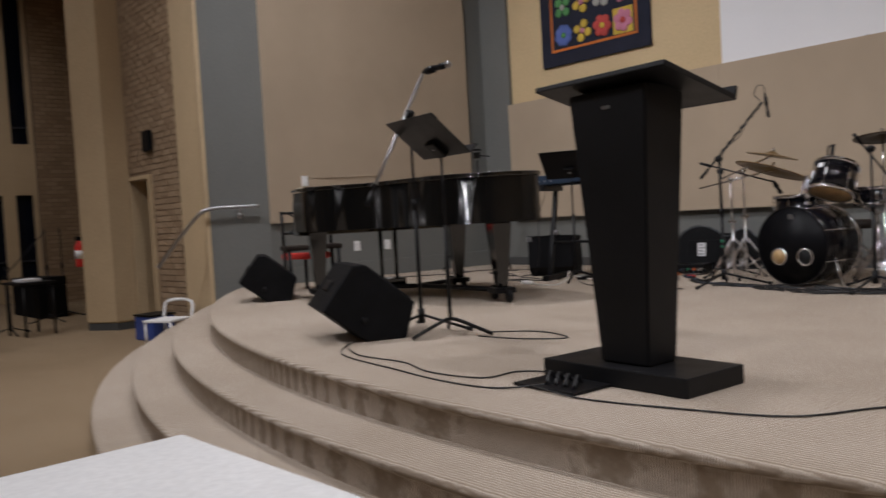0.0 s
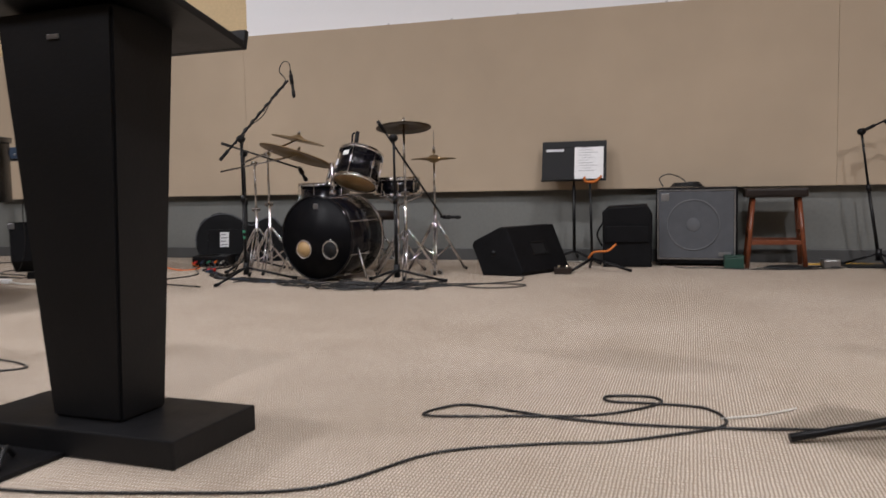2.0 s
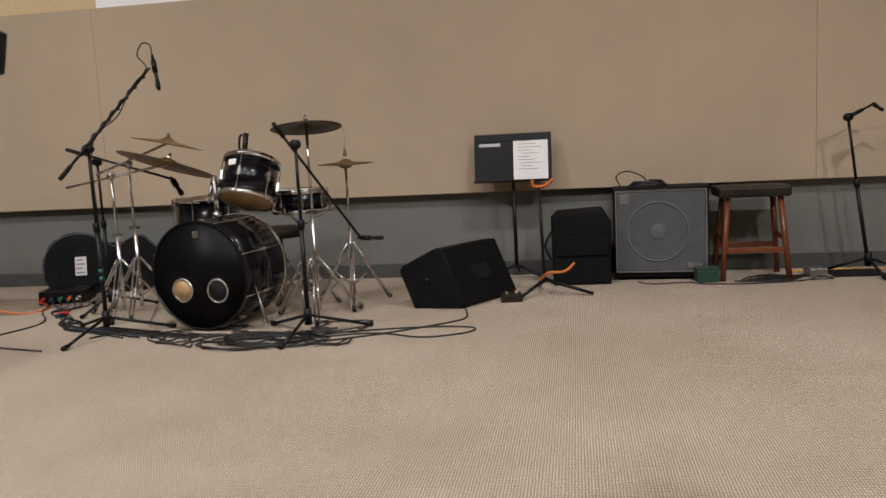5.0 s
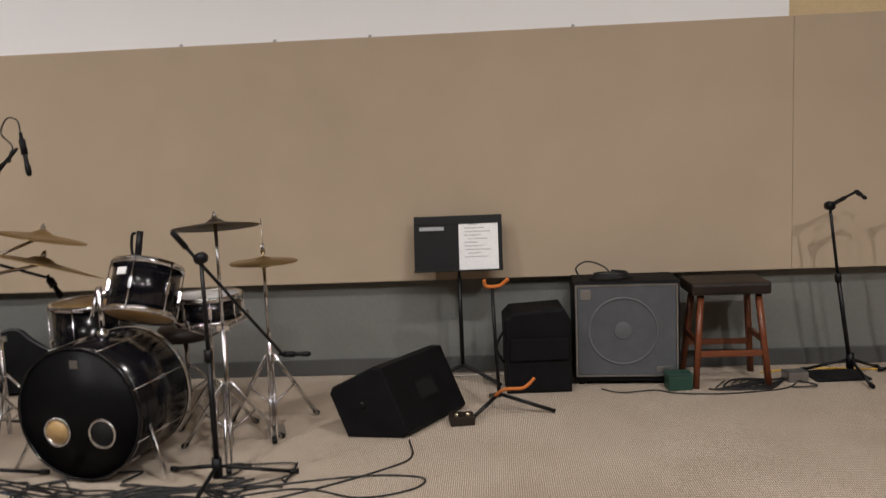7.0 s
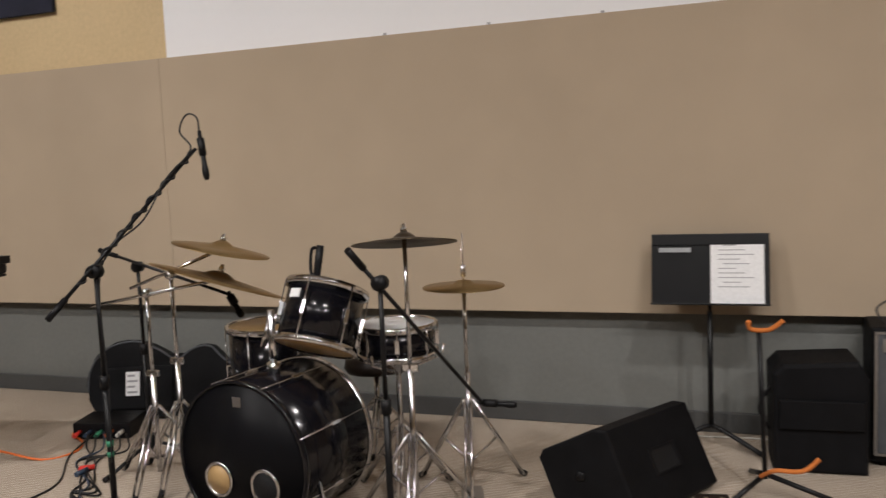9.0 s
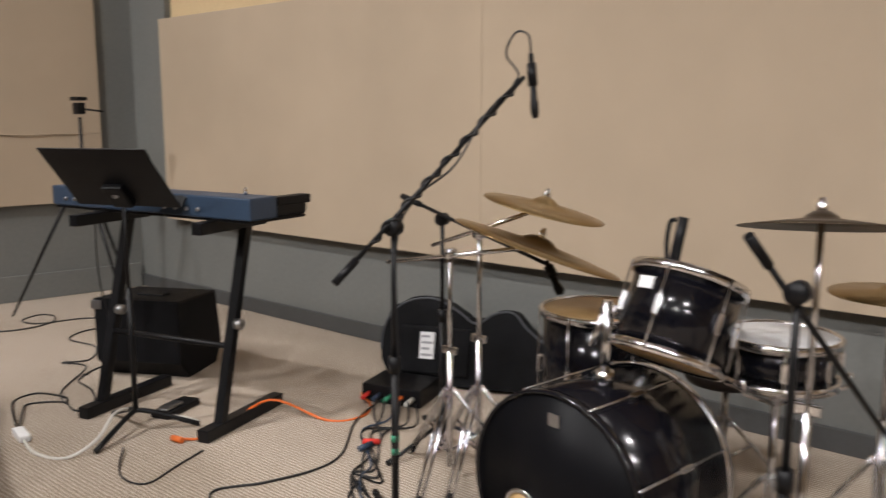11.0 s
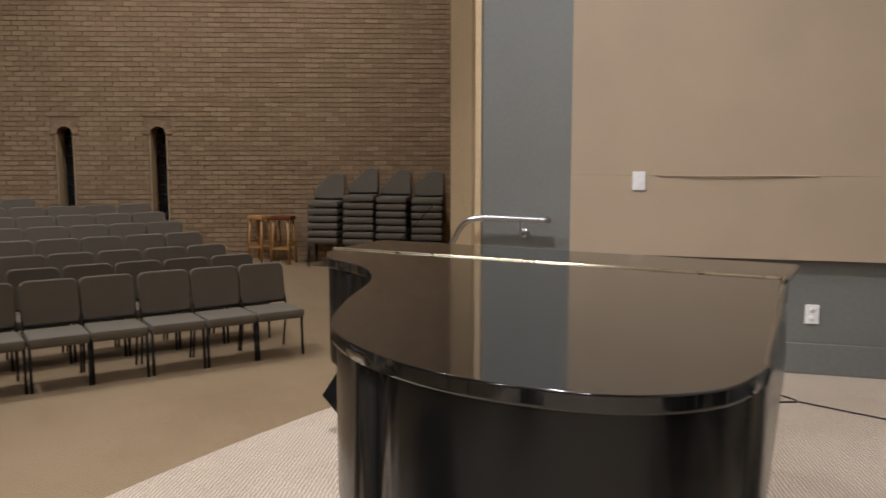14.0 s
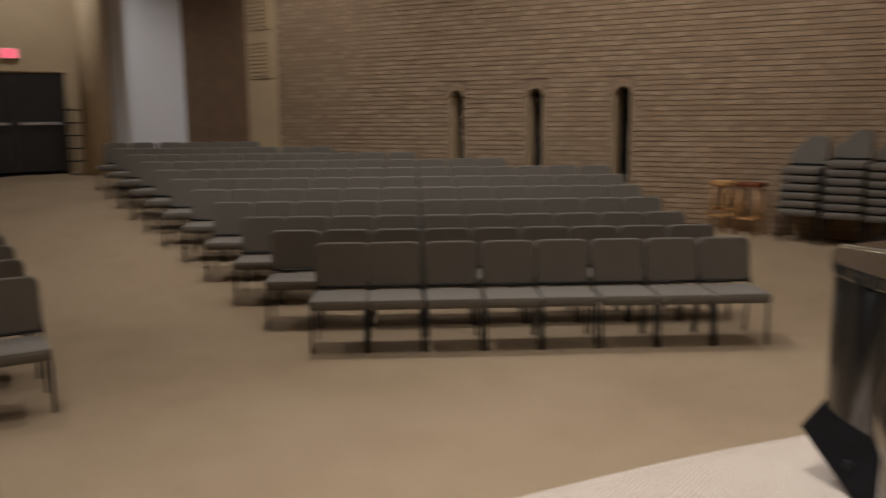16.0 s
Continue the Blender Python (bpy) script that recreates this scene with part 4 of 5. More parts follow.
for sx in (-0.35, 0.35):
    part("foot_bar", add_box(BM(), sx - .03, sx + .03, -0.06, 0.50, 0.0, 0.055, 0.005), M_SATIN, ks)
    part("upright", add_box(BM(), sx - .022, sx + .022, -.022, .022, 0, 0.945, 0.004, pose(0, 0.06, 0.04) @ pose(0, 0, 0, -15, 0, 0)), M_SATIN, ks)
    part("top_bar", add_box(BM(), sx - .025, sx + .025, -0.04, 0.42, 0.904, 0.957, 0.005), M_SATIN, ks)
    part("clamp_knob", add_lathe(BM(), [(0, 0), (0.025, 0), (0.025, 0.03), (0, 0.032)], 12, pose(sx + .022, 0.17, 0.48, 0, 90, 0)), M_STEEL, ks)
part("cross_bar", add_tube(BM(), [(-0.35, 0.145, 0.38), (0.35, 0.145, 0.38)], 0.014, 8), M_SATIN, ks)
ped = thing("sustain_pedal", "small black sustain pedal on the carpet", "pedal", -4.72, 6.92, 0, 20)
part("base", add_box(BM(), -0.05, 0.05, -0.12, 0.12, 0, 0.03, 0.006), M_BLACK, ped)
part("treadle", add_box(BM(), -0.03, 0.03, -0.1, 0.02, 0.032, 0.045, 0.003), M_STEEL, ped)
mon = thing("keyboard_monitor", "black box loudspeaker tipped back on the carpet", "loudspeaker", -5.38, 7.23, 0, 28)
bm = BM()
add_prism(bm, [(-0.20, 0.10), (-0.10, 0.0), (0.20, 0.0), (0.27, 0.12), (0.22, 0.42), (-0.20, 0.44)], -0.25, 0.25, 0.014, Matrix(((0, 0, 1, 0), (1, 0, 0, 0), (0, 1, 0, 0), (0, 0, 0, 1))))
part("cabinet", bm, M_BOX, mon)
part("handle", add_box(BM(), -0.08, 0.08, -0.05, 0.02, 0.428, 0.442, 0.006), M_MESH, mon)
part("corner_plate", add_box(BM(), -0.257, -0.20, -0.206, -0.15, 0.38, 0.43, 0.004), M_STEEL, mon)

# camera tripod by the wall
tp = thing("tripod", "black photo tripod with a pan head", "tripod", -6.99, 7.67, 0, 0)
for k in range(3):
    a = math.radians(239 + 120 * k)
    part("leg", add_tube(BM(), [(0.03 * math.cos(a), 0.03 * math.sin(a), 1.0), (0.52 * math.cos(a), 0.52 * math.sin(a), 0.01)], 0.015, 8, 0.008), M_SATIN, tp)
part("column", add_tube(BM(), [(0, 0, 0.75), (0, 0, 1.40)], 0.012, 8), M_SATIN, tp)
part("shoulder", add_lathe(BM(), [(0, 0.95), (0.05, 0.96), (0.04, 1.03), (0, 1.05)], 12), M_BLACK, tp)
part("pan_head", add_box(BM(), -0.035, 0.035, -0.03, 0.03, 1.42, 1.50, 0.008), M_BLACK, tp)
part("plate", add_box(BM(), -0.045, 0.045, -0.04, 0.04, 1.515, 1.54, 0.004), M_BLACK, tp)
part("pan_handle", add_tube(BM(), [(0.0, 0, 1.46), (0.09, 0.13, 1.44)], 0.007, 8), M_BLACK, tp)

# ---- drum kit: each drum and stand is a thing of its own ----
def drum(name, label, x, y, z, rot, r, depth, shell=M_DRUM, top=M_PAPER, bottom=M_TAN, lugs=6):
    """A drum with shell, hoops, heads and lugs; its axis is local z."""
    o = thing(name, label, "drum")
    o.matrix_basis = pose(x, y, z, *rot)
    part("shell", add_lathe(BM(), [(r, 0.012), (r, depth - 0.012), (r - .006, depth - .012), (r - .006, 0.012)], 40, None, True), shell, o)
    for z0, z1 in ((-0.004, 0.022), (depth - 0.022, depth + 0.004)):
        part("hoop", add_lathe(BM(), [(r + .002, z0), (r + .012, z0), (r + .012, z1), (r + .002, z1)], 40, None, True), M_CHROME, o)
    part("batter_head", add_lathe(BM(), [(0, depth - .006), (r, depth - .006), (r, depth - .002), (0, depth - .001)], 40), top, o)
    part("lower_head", add_lathe(BM(), [(0, 0.001), (r, 0.002), (r, 0.006), (0, 0.006)], 40), bottom, o)
    for k in range(lugs):
        a = 2 * math.pi * (k + .5) / lugs
        lug = part("lug", add_box(BM(), r - .002, r + .018, -.009, .009, depth * .5 - .03, depth * .5 + .03, 0.004, pose(0, 0, 0, 0, 0, math.degrees(a))), M_CHROME, o)
        part("tension_rod", add_tube(BM(), [((r + .014) * math.cos(a), (r + .014) * math.sin(a), 0.0), ((r + .014) * math.cos(a), (r + .014) * math.sin(a), depth)], 0.003, 6), M_CHROME, lug)
    return o


# bass drum: axis runs back from the front head
BX, BY, BR, BD = -2.49, 6.735, 0.30, 0.44
BAX = -9
bd = drum("bass_drum", "black bass drum with two ported chrome rings in its front head", BX, BY, BR + 0.02, (-90, 0, BAX), BR, BD, M_DRUM, M_HEAD, M_HEAD, 8)
for h in [c for c in bd.children if c.name.startswith("hoop")][:1]:
    h.data.materials[0] = M_DRUM
for dx, m2 in ((-0.115, M_TAN), (0.115, M_MESH)):
    part("port_ring", add_lathe(BM(), [(0.058, -0.006), (0.07, -0.006), (0.07, 0.002), (0.058, 0.002)], 32, pose(dx, 0.085, 0.0), True), M_CHROME, bd)
    part("port", add_lathe(BM(), [(0, -0.0025), (0.058, -0.0025), (0.058, 0.0), (0, 0.0)], 32, pose(dx, 0.085, 0)), m2, bd)
part("badge", add_box(BM(), -0.02, 0.02, -.25, -.212, -0.003, 0.0, 0.001), M_STEEL, bd)
for sx in (-1, 1):
    part("spur", add_tube(BM(), [(sx * 0.27, 0.04, 0.11), (sx * 0.40, 0.30, 0.04)], 0.009, 8), M_CHROME, bd)
part("tom_mount", add_tube(add_tube(BM(), [(0.02, -0.28, 0.2), (0.02, -0.55, 0.2)], 0.014, 10), [(0.02, -0.30, 0.2), (0.02, -0.34, 0.2)], 0.026, 10), M_CHROME, bd)
rt = drum("rack_tom", "black rack tom with chrome hoops, tilted forward", -2.275, 6.968, 0.712, (-25, 5, 0), 0.155, 0.25, M_DRUM, M_PAPER, M_TAN)
part("badge", add_box(BM(), -0.026, 0.026, -0.160, -0.154, 0.165, 0.20, 0.001, pose(0, 0, 0, 0, 0, -22)), M_PAPER, rt, "small white maker's plate")
part("side_mount", add_tube(add_tube(BM(), [(-0.155, 0.0, 0.10), (-0.23, 0.0, 0.10)], 0.022, 10), [(-0.225, 0, 0.13), (-0.225, 0, -0.02)], 0.012, 10), M_CHROME, rt)
drum("snare_drum", "dark snare drum on its stand", -2.075, 7.33, 0.61, (0, 0, 0), 0.162, 0.14, M_DRUM, M_PAPER, M_PAPER, 8)
ft = drum("floor_tom", "black floor tom with a worn batter head", -2.72, 7.40, 0.30, (0, 0, 0), 0.20, 0.42, M_DRUM, M_TAN, M_TAN)
for k in range(3):
    a = math.radians(40 + 120 * k)
    part("leg", add_tube(BM(), [(0.22 * math.cos(a), 0.22 * math.sin(a), 0.2), (0.22 * math.cos(a), 0.22 * math.sin(a), -0.28), (0.25 * math.cos(a), 0.25 * math.sin(a), -0.30)], 0.008, 8), M_CHROME, ft)


def stand_legs(o, r, zt, mat=M_CHROME):
    for k in range(3):
        a = math.radians(-75 + 120 * k)
        for off in (-0.012, 0.012):
            dx, dy = -math.sin(a) * off, math.cos(a) * off
            part("leg", add_tube(BM(), [(0.015 * math.cos(a) + dx, 0.015 * math.sin(a) + dy, zt), (r * math.cos(a) + dx, r * math.sin(a) + dy, 0.018)], 0.007, 8), mat, o)
        part("rubber_foot", add_tube(BM(), [(r * .96 * math.cos(a), r * .96 * math.sin(a), 0.03), (r * 1.06 * math.cos(a), r * 1.06 * math.sin(a), 0.013)], 0.013, 8), M_BLACK, o)
        part("brace", add_tube(BM(), [(0.012 * math.cos(a), 0.012 * math.sin(a), zt * .32), (r * .5 * math.cos(a), r * .5 * math.sin(a), zt * .52)], 0.006, 6), mat, o)


def cymbal_stand(x, y, top, r, label, mat, tilt=(0, 0), arm=None, rz=0):
    """A stand, with an arm where the cymbal hangs off to a side, and its cymbal."""
    o = thing("cymbal_stand", label, "cymbal stand", x, y, 0, rz, "cymbal stands")
    px, py, pz = arm if arm else (0, 0, top)
    h = pz
    part("tube", add_tube(add_tube(BM(), [(0, 0, 0.05), (0, 0, h * .55)], 0.0125, 10), [(0, 0, h * .55), (0, 0, h - (0.03 if arm else -0.02))], 0.009, 10), M_CHROME, o)
    part("wing_bolt", add_box(BM(), -0.035, 0.035, -0.008, 0.008, h * .54, h * .57, 0.005), M_CHROME, o)
    stand_legs(o, 0.27, 0.36)
    if arm:
        part("arm", add_tube(BM(), [(-px * .8, -py * .8, h - .10), (px, py, top - .01)], 0.008, 8), M_CHROME, o)
        part("arm_joint", add_lathe(BM(), [(0, -.02), (.02, -.02), (.02, .02), (0, .02)], 12, pose(0, 0, h - .04, 90, 0, 0)), M_CHROME, o)
    else:
        px = py = 0
    C = pose(px, py, top) @ pose(0, 0, 0, tilt[0], tilt[1], 0)
    bell = r * 0.22
    cy = part("cymbal", add_lathe(BM(), [(0.004, 0.028), (bell * .5, 0.025), (bell * .9, 0.012), (bell, 0.006), (r * .6, -0.004), (r, -0.016), (r, -0.018), (r * .6, -0.006), (bell, 0.003), (bell * .5, 0.021), (0.004, 0.024)], 48, C), mat, o, "hammered bronze cymbal")
    part("felt_nut", add_lathe(BM(), [(0, 0.02), (0.014, 0.02), (0.014, 0.045), (0.008, 0.05), (0.008, 0.06), (0, 0.06)], 12, C), M_CHROME, o)
    return o


cymbal_stand(-1.912, 7.063, 1.13, 0.205, "chrome stand with a dark crash cymbal", M_DCYM, (-9, -4))
cymbal_stand(-3.17, 7.28, 1.085, 0.22, "chrome stand with a tilted bronze crash cymbal", M_BRASS, (-6, 12), (0.26, 0.04, 1.0))
cymbal_stand(-3.24, 7.19, 0.955, 0.305, "chrome boom stand with a wide bronze ride cymbal", M_BRASS, (-14, 14), (0.36, 0.05, 0.93))
hh = thing("hi_hat", "chrome hi-hat stand with a pair of bronze cymbals", "hi-hat", -1.80, 7.435, 0)
part("tube", add_tube(add_tube(BM(), [(0, 0, 0.05), (0, 0, 0.52)], 0.0125, 10), [(0, 0, 0.52), (0, 0, 0.88)], 0.009, 10), M_CHROME, hh)
part("pull_rod", add_tube(BM(), [(0, 0, 0.88), (0, 0, 1.12)], 0.003, 6), M_CHROME, hh)
stand_legs(hh, 0.26, 0.40)
for z, f in ((0.885, 1), (0.898, -1)):
    part("cymbal", add_lathe(BM(), [(0.004, -0.025 * f), (0.03, -0.02 * f), (0.045, -0.006 * f), (0.175, 0.004 * f), (0.175, 0.006 * f), (0.045, -0.003 * f), (0.004, -0.02 * f)], 44, pose(0, 0, z)), M_BRASS, hh)
part("clutch", add_tube(BM(), [(0, 0, 0.935), (0, 0, 0.985)], 0.012, 10), M_CHROME, hh)
part("footboard", add_box(BM(), -0.045, 0.045, -0.30, -0.03, 0.02, 0.035, 0.004, pose(0, 0, 0, 12, 0, 20)), M_STEEL, hh)
sn = thing("snare_stand", "chrome basket stand under the snare drum", "stand", -2.075, 7.33, 0)
part("tube", add_tube(BM(), [(0, 0, 0.05), (0, 0, 0.57)], 0.012, 10), M_CHROME, sn)
stand_legs(sn, 0.22, 0.30)
for k in range(3):
    a = math.radians(20 + 120 * k)
    part("basket_arm", add_tube(BM(), [(0, 0, 0.53), (0.19 * math.cos(a), 0.19 * math.sin(a), 0.607), (0.20 * math.cos(a), 0.20 * math.sin(a), 0.65)], 0.007, 8), M_CHROME, sn)
tm = thing("clip_microphone", "black drum microphone clipped to the tom rim", "microphone", -2.32, 7.10, 0.965, -8)
part("body", add_tube(BM(), [(0, 0, 0.0), (0.015, 0.02, 0.14)], 0.016, 10), M_BLACK, tm)
part("arm", add_tube(BM(), spline([(-0.02, 0, 0), (-0.032, 0.01, 0.06), (-0.03, 0.02, 0.12), (-0.012, 0.02, 0.13)]), 0.007, 8), M_BLACK, tm)
th = thing("drum_throne", "low black stool behind the drums", "stool", -2.42, 7.86, 0)
part("seat", add_lathe(BM(), [(0, 0.40), (0.15, 0.40), (0.16, 0.42), (0.15, 0.47), (0, 0.48)], 24), M_LEATHER, th)
part("post", add_tube(BM(), [(0, 0, 0.05), (0, 0, 0.4)], 0.015, 8), M_CHROME, th)
stand_legs(th, 0.22, 0.25)

# soft guitar case lying on its side along the wall, and the small box before it
cs = thing("instrument_case", "dark padded guitar case with a printed white patch", "case", -3.83, 8.12, 0, 22)
prof = [(-0.46, 0.03), (-0.52, 0.16), (-0.50, 0.32), (-0.40, 0.43), (-0.24, 0.46), (-0.10, 0.40), (0.0, 0.34), (0.10, 0.40), (0.20, 0.41), (0.28, 0.33), (0.42, 0.24), (0.68, 0.18), (0.86, 0.15), (0.88, 0.05), (0.60, 0.01), (0.1, 0.0), (-0.3, 0.0)]
prof = [(p.x, max(p.y, 0.0)) for p in spline([(a, b, 0) for a, b in prof + prof[:1]], 4)[:-1]]
LEAN = pose(0, 0, 0, -14, 0, 0)
part("shell", add_prism(BM(), prof, -0.075, 0.075, 0.022, LEAN @ Matrix(((1, 0, 0, 0), (0, 0, -1, 0), (0, 1, 0, 0), (0, 0, 0, 1)))), M_BOX, cs)
bm = add_tube(BM(), [(p[0] * 0.985, -0.074, p[1] * 0.96 + 0.006) for p in prof[4:52]], 0.006, 6)
bmesh.ops.transform(bm, matrix=LEAN, verts=bm.verts[:])
part("piping", bm, M_GRILLE, cs, "grey piping along the zip")
part("pocket", add_box(BM(), -0.40, -0.02, -0.092, -0.070, 0.05, 0.30, 0.012, LEAN), M_BOX, cs)
patch = part("patch", add_box(BM(), -0.29, -0.21, -0.097, -0.090, 0.13, 0.27, 0.001, LEAN), M_PAPER, cs, "white printed patch")
for i in range(4):
    part("print_line", add_box(BM(), -0.28, -0.222 - 0.015 * (i % 2), -0.0985, -0.0972, 0.145 + i * .032, 0.157 + i * .032, 0, LEAN), M_INK, patch)
sk = thing("stage_box", "low black stage connector box with multi-coloured plugs", "box", -4.02, 7.76, 0, 16)
part("body", add_box(BM(), -0.16, 0.16, -0.12, 0.12, 0, 0.09, 0.006), M_BLACK, sk)
for i, mt in enumerate((M_RED, M_BLUE, M_GREEN, M_ORANGE, M_WCABLE)):
    part("plug", add_tube(BM(), [(-0.12 + i * .06, -0.12, 0.045), (-0.12 + i * .06, -0.19, 0.04)], 0.011, 8), mt, sk)

# ---- along the back wall ----
amp = thing("bass_amplifier", "black bass amplifier with a grey grille cloth and silver piping", "amplifier", 0.167, 8.165, 0, -3)
part("cabinet", add_box(BM(), -0.31, 0.31, -0.10, 0.26, 0.02, 0.625, 0.012), M_BOX, amp)
part("grille", add_box(BM(), -0.285, 0.285, -0.115, -0.10, 0.065, 0.60, 0.006), M_GRILLE, amp)
bm = BM()
for x0, x1, z0, z1 in ((-.296, .296, .056, .066), (-.296, .296, .599, .609), (-.296, -.286, .066, .599), (.286, .296, .066, .599)):
    add_box(bm, x0, x1, -0.119, -0.10, z0, z1)
part("piping", bm, M_STEEL, amp)
part("speaker_ring", add_lathe(BM(), [(0.192, 0), (0.204, 0), (0.204, 0.004), (0.192, 0.004)], 48, pose(-0.02, -0.1145, 0.33, 90, 0, 0), True), simple("ring_grey", (0.11, 0.115, 0.125), 0.6, 0, 0.1, 40, 0.2), amp)
part("dust_cap", add_lathe(BM(), [(0, 0.003), (0.05, 0.002), (0.055, 0), (0, 0)], 24, pose(-0.02, -0.1148, 0.33, 90, 0, 0)), simple("cap_grey", (0.095, 0.10, 0.11), 0.6, 0, 0.1, 40, 0.2), amp)
part("emblem", add_box(BM(), -0.265, -0.205, -0.119, -0.114, 0.52, 0.58, 0.002), M_STEEL, amp)
part("name_plate", add_box(BM(), 0.17, 0.265, -0.119, -0.114, 0.085, 0.115, 0.002), M_STEEL, amp)
for sx in (-0.26, 0.26):
    for sy in (-0.06, 0.2):
        part("foot", add_lathe(BM(), [(0, 0), (0.02, 0), (0.022, 0.02), (0, 0.02)], 12, pose(sx, sy, 0)), M_BLACK, amp)
coil = [(0.09 + 0.13 * math.cos(k * .7) * (1 - .01 * k), 8.16 + 0.07 * math.sin(k * .7), 0.632 + 0.0012 * k) for k in range(30)]
cable(coil, 0.005, M_CABLE, "coiled black cable lying on the amplifier")
cable([(-0.09, 8.12, 0.635), (-0.12, 8.13, 0.70), (-0.05, 8.16, 0.735), (0.05, 8.16, 0.70), (0.10, 8.14, 0.638)], 0.005, M_CABLE, "black cable looped up on the amplifier")
bag = thing("padded_cover", "slumped black padded speaker cover on the carpet", "cover", -0.37, 8.10, 0, 3)
part("body", add_prism(BM(), [(-0.19, 0.0), (0.19, 0.0), (0.195, 0.42), (0.15, 0.50), (-0.15, 0.485), (-0.195, 0.44)], -0.13, 0.17, 0.02, Matrix(((1, 0, 0, 0), (0, 0, -1, 0), (0, 1, 0, 0), (0, 0, 0, 1)))), M_BOX, bag)
part("flap", add_box(BM(), -0.17, 0.17, -0.185, -0.168, 0.20, 0.33, 0.006), M_BOX, bag)
part("strap", add_tube(BM(), spline([(-0.19, -0.05, 0.36), (-0.24, -0.06, 0.26), (-0.2, -0.05, 0.16)]), 0.008, 6), M_BLACK, bag)


def saddle_stool(x, y, rz, h, w, mat, seat, label, name="stool"):
    o = thing(name, label, "stool", x, y, floor_z(x, y) if y < 2.3 else 0, rz)
    bm = BM()
    add_box(bm, -w / 2, w / 2, -w * .36, w * .36, h - 0.06, h, 0.018)
    for v in bm.verts:
        if v.co.z > h - 0.03:
            v.co.z += 0.05 * (abs(v.co.x) / (w / 2)) ** 2 * w - 0.008
    part("seat", bm, seat, o)
    for sx in (-1, 1):
        for sy in (-1, 1):
            t, b = (sx * w * .36, sy * w * .24, h - .05), (sx * w * .46, sy * w * .38, 0)
            leg = part("leg", add_tube(BM(), [b, t], 0.022, 4), mat, o)
    for z, k in ((h * .30, .43), (h * .42, .42)):
        for s in (-1, 1):
            if z < h * .35:
                part("stretcher", add_box(BM(), -w * k, w * k, s * w * .33 - .01, s * w * .33 + .01, z, z + .035, 0.003), mat, o)
            else:
                part("stretcher", add_box(BM(), s * w * k - .01, s * w * k + .01, -w * .32, w * .32, z, z + .035, 0.003), mat, o)
    return o


saddle_stool(0.745, 8.13, 0, 0.60, 0.45, M_STOOLWOOD, M_LEATHER, "cherry-stained saddle stool with a dark leather seat")
gs = thing("guitar_stand", "black tubular guitar stand with worn orange rubber rests", "guitar stand", -0.60, 7.62, 0, 0)
part("pole", add_tube(BM(), [(0, 0, 0.08), (-0.02, 0.05, 0.69)], 0.010, 8), M_SATIN, gs)
part("yoke", add_tube(BM(), spline([(-0.06, 0.03, 0.725), (-0.05, 0.04, 0.69), (0.02, 0.04, 0.69), (0.07, 0.03, 0.73)]), 0.010, 8), M_RUST, gs)
for p in ((-0.15, -0.15), (0.30, -0.05), (-0.05, 0.26)):
    part("leg", add_tube(BM(), [(0, 0, 0.10), (p[0], p[1], 0.012)], 0.011, 8), M_SATIN, gs)
part("rest", add_tube(BM(), spline([(-0.02, -0.06, 0.11), (0.03, -0.12, 0.16), (0.13, -0.13, 0.17), (0.19, -0.12, 0.22)]), 0.009, 8), M_RUST, gs)
pd = thing("effects_pedal", "small dark brown effects pedal with knobs", "pedal", -0.80, 7.44, 0, 10)
part("body", add_box(BM(), -0.065, 0.065, -0.05, 0.05, 0, 0.05, 0.006), M_LEATHER, pd)
for dx in (-0.03, 0.03):
    part("knob", add_lathe(BM(), [(0, 0), (0.012, 0), (0.01, 0.015), (0, 0.016)], 12, pose(dx, -0.03, 0.05)), M_GOLD, pd)
gb = thing("small_green_box", "small dark green plastic box beside the amplifier", "box", 0.44, 7.97, 0, 5)
part("body", add_box(BM(), -0.07, 0.07, -0.05, 0.05, 0, 0.085, 0.008), M_DGREEN, gb)
part("lid", add_box(BM(), -0.072, 0.072, -0.052, 0.052, 0.087, 0.098, 0.003), M_DGREEN, gb)
ad = thing("power_adapter", "small grey power adapter on the carpet", "adapter", 1.14, 8.08, 0, 8)
part("body", add_box(BM(), -0.06, 0.06, -0.05, 0.05, 0, 0.06, 0.008), M_STEEL, ad)
mt = thing("floor_mat", "small flat black rubber mat by the wall", "mat", 1.40, 8.14, 0.001, 4)
part("sheet", add_box(BM(), -0.16, 0.16, -0.11, 0.11, 0, 0.012, 0.004), M_BLACK, mt)

# white table by the steps
tb = thing("table", "white rectangular table top beside the stage steps", "table", -1.42, 1.28, HALL, 2)
part("top", add_box(BM(), 0, 1.1, -0.75, 0, 0.805, 0.83, 0.008), M_WHITE, tb)
for sx in (0.06, 1.04):
    for sy in (-0.69, -0.06):
        part("leg", add_tube(BM(), [(sx, sy, 0), (sx, sy, 0.805)], 0.018, 8), M_STEEL, tb)

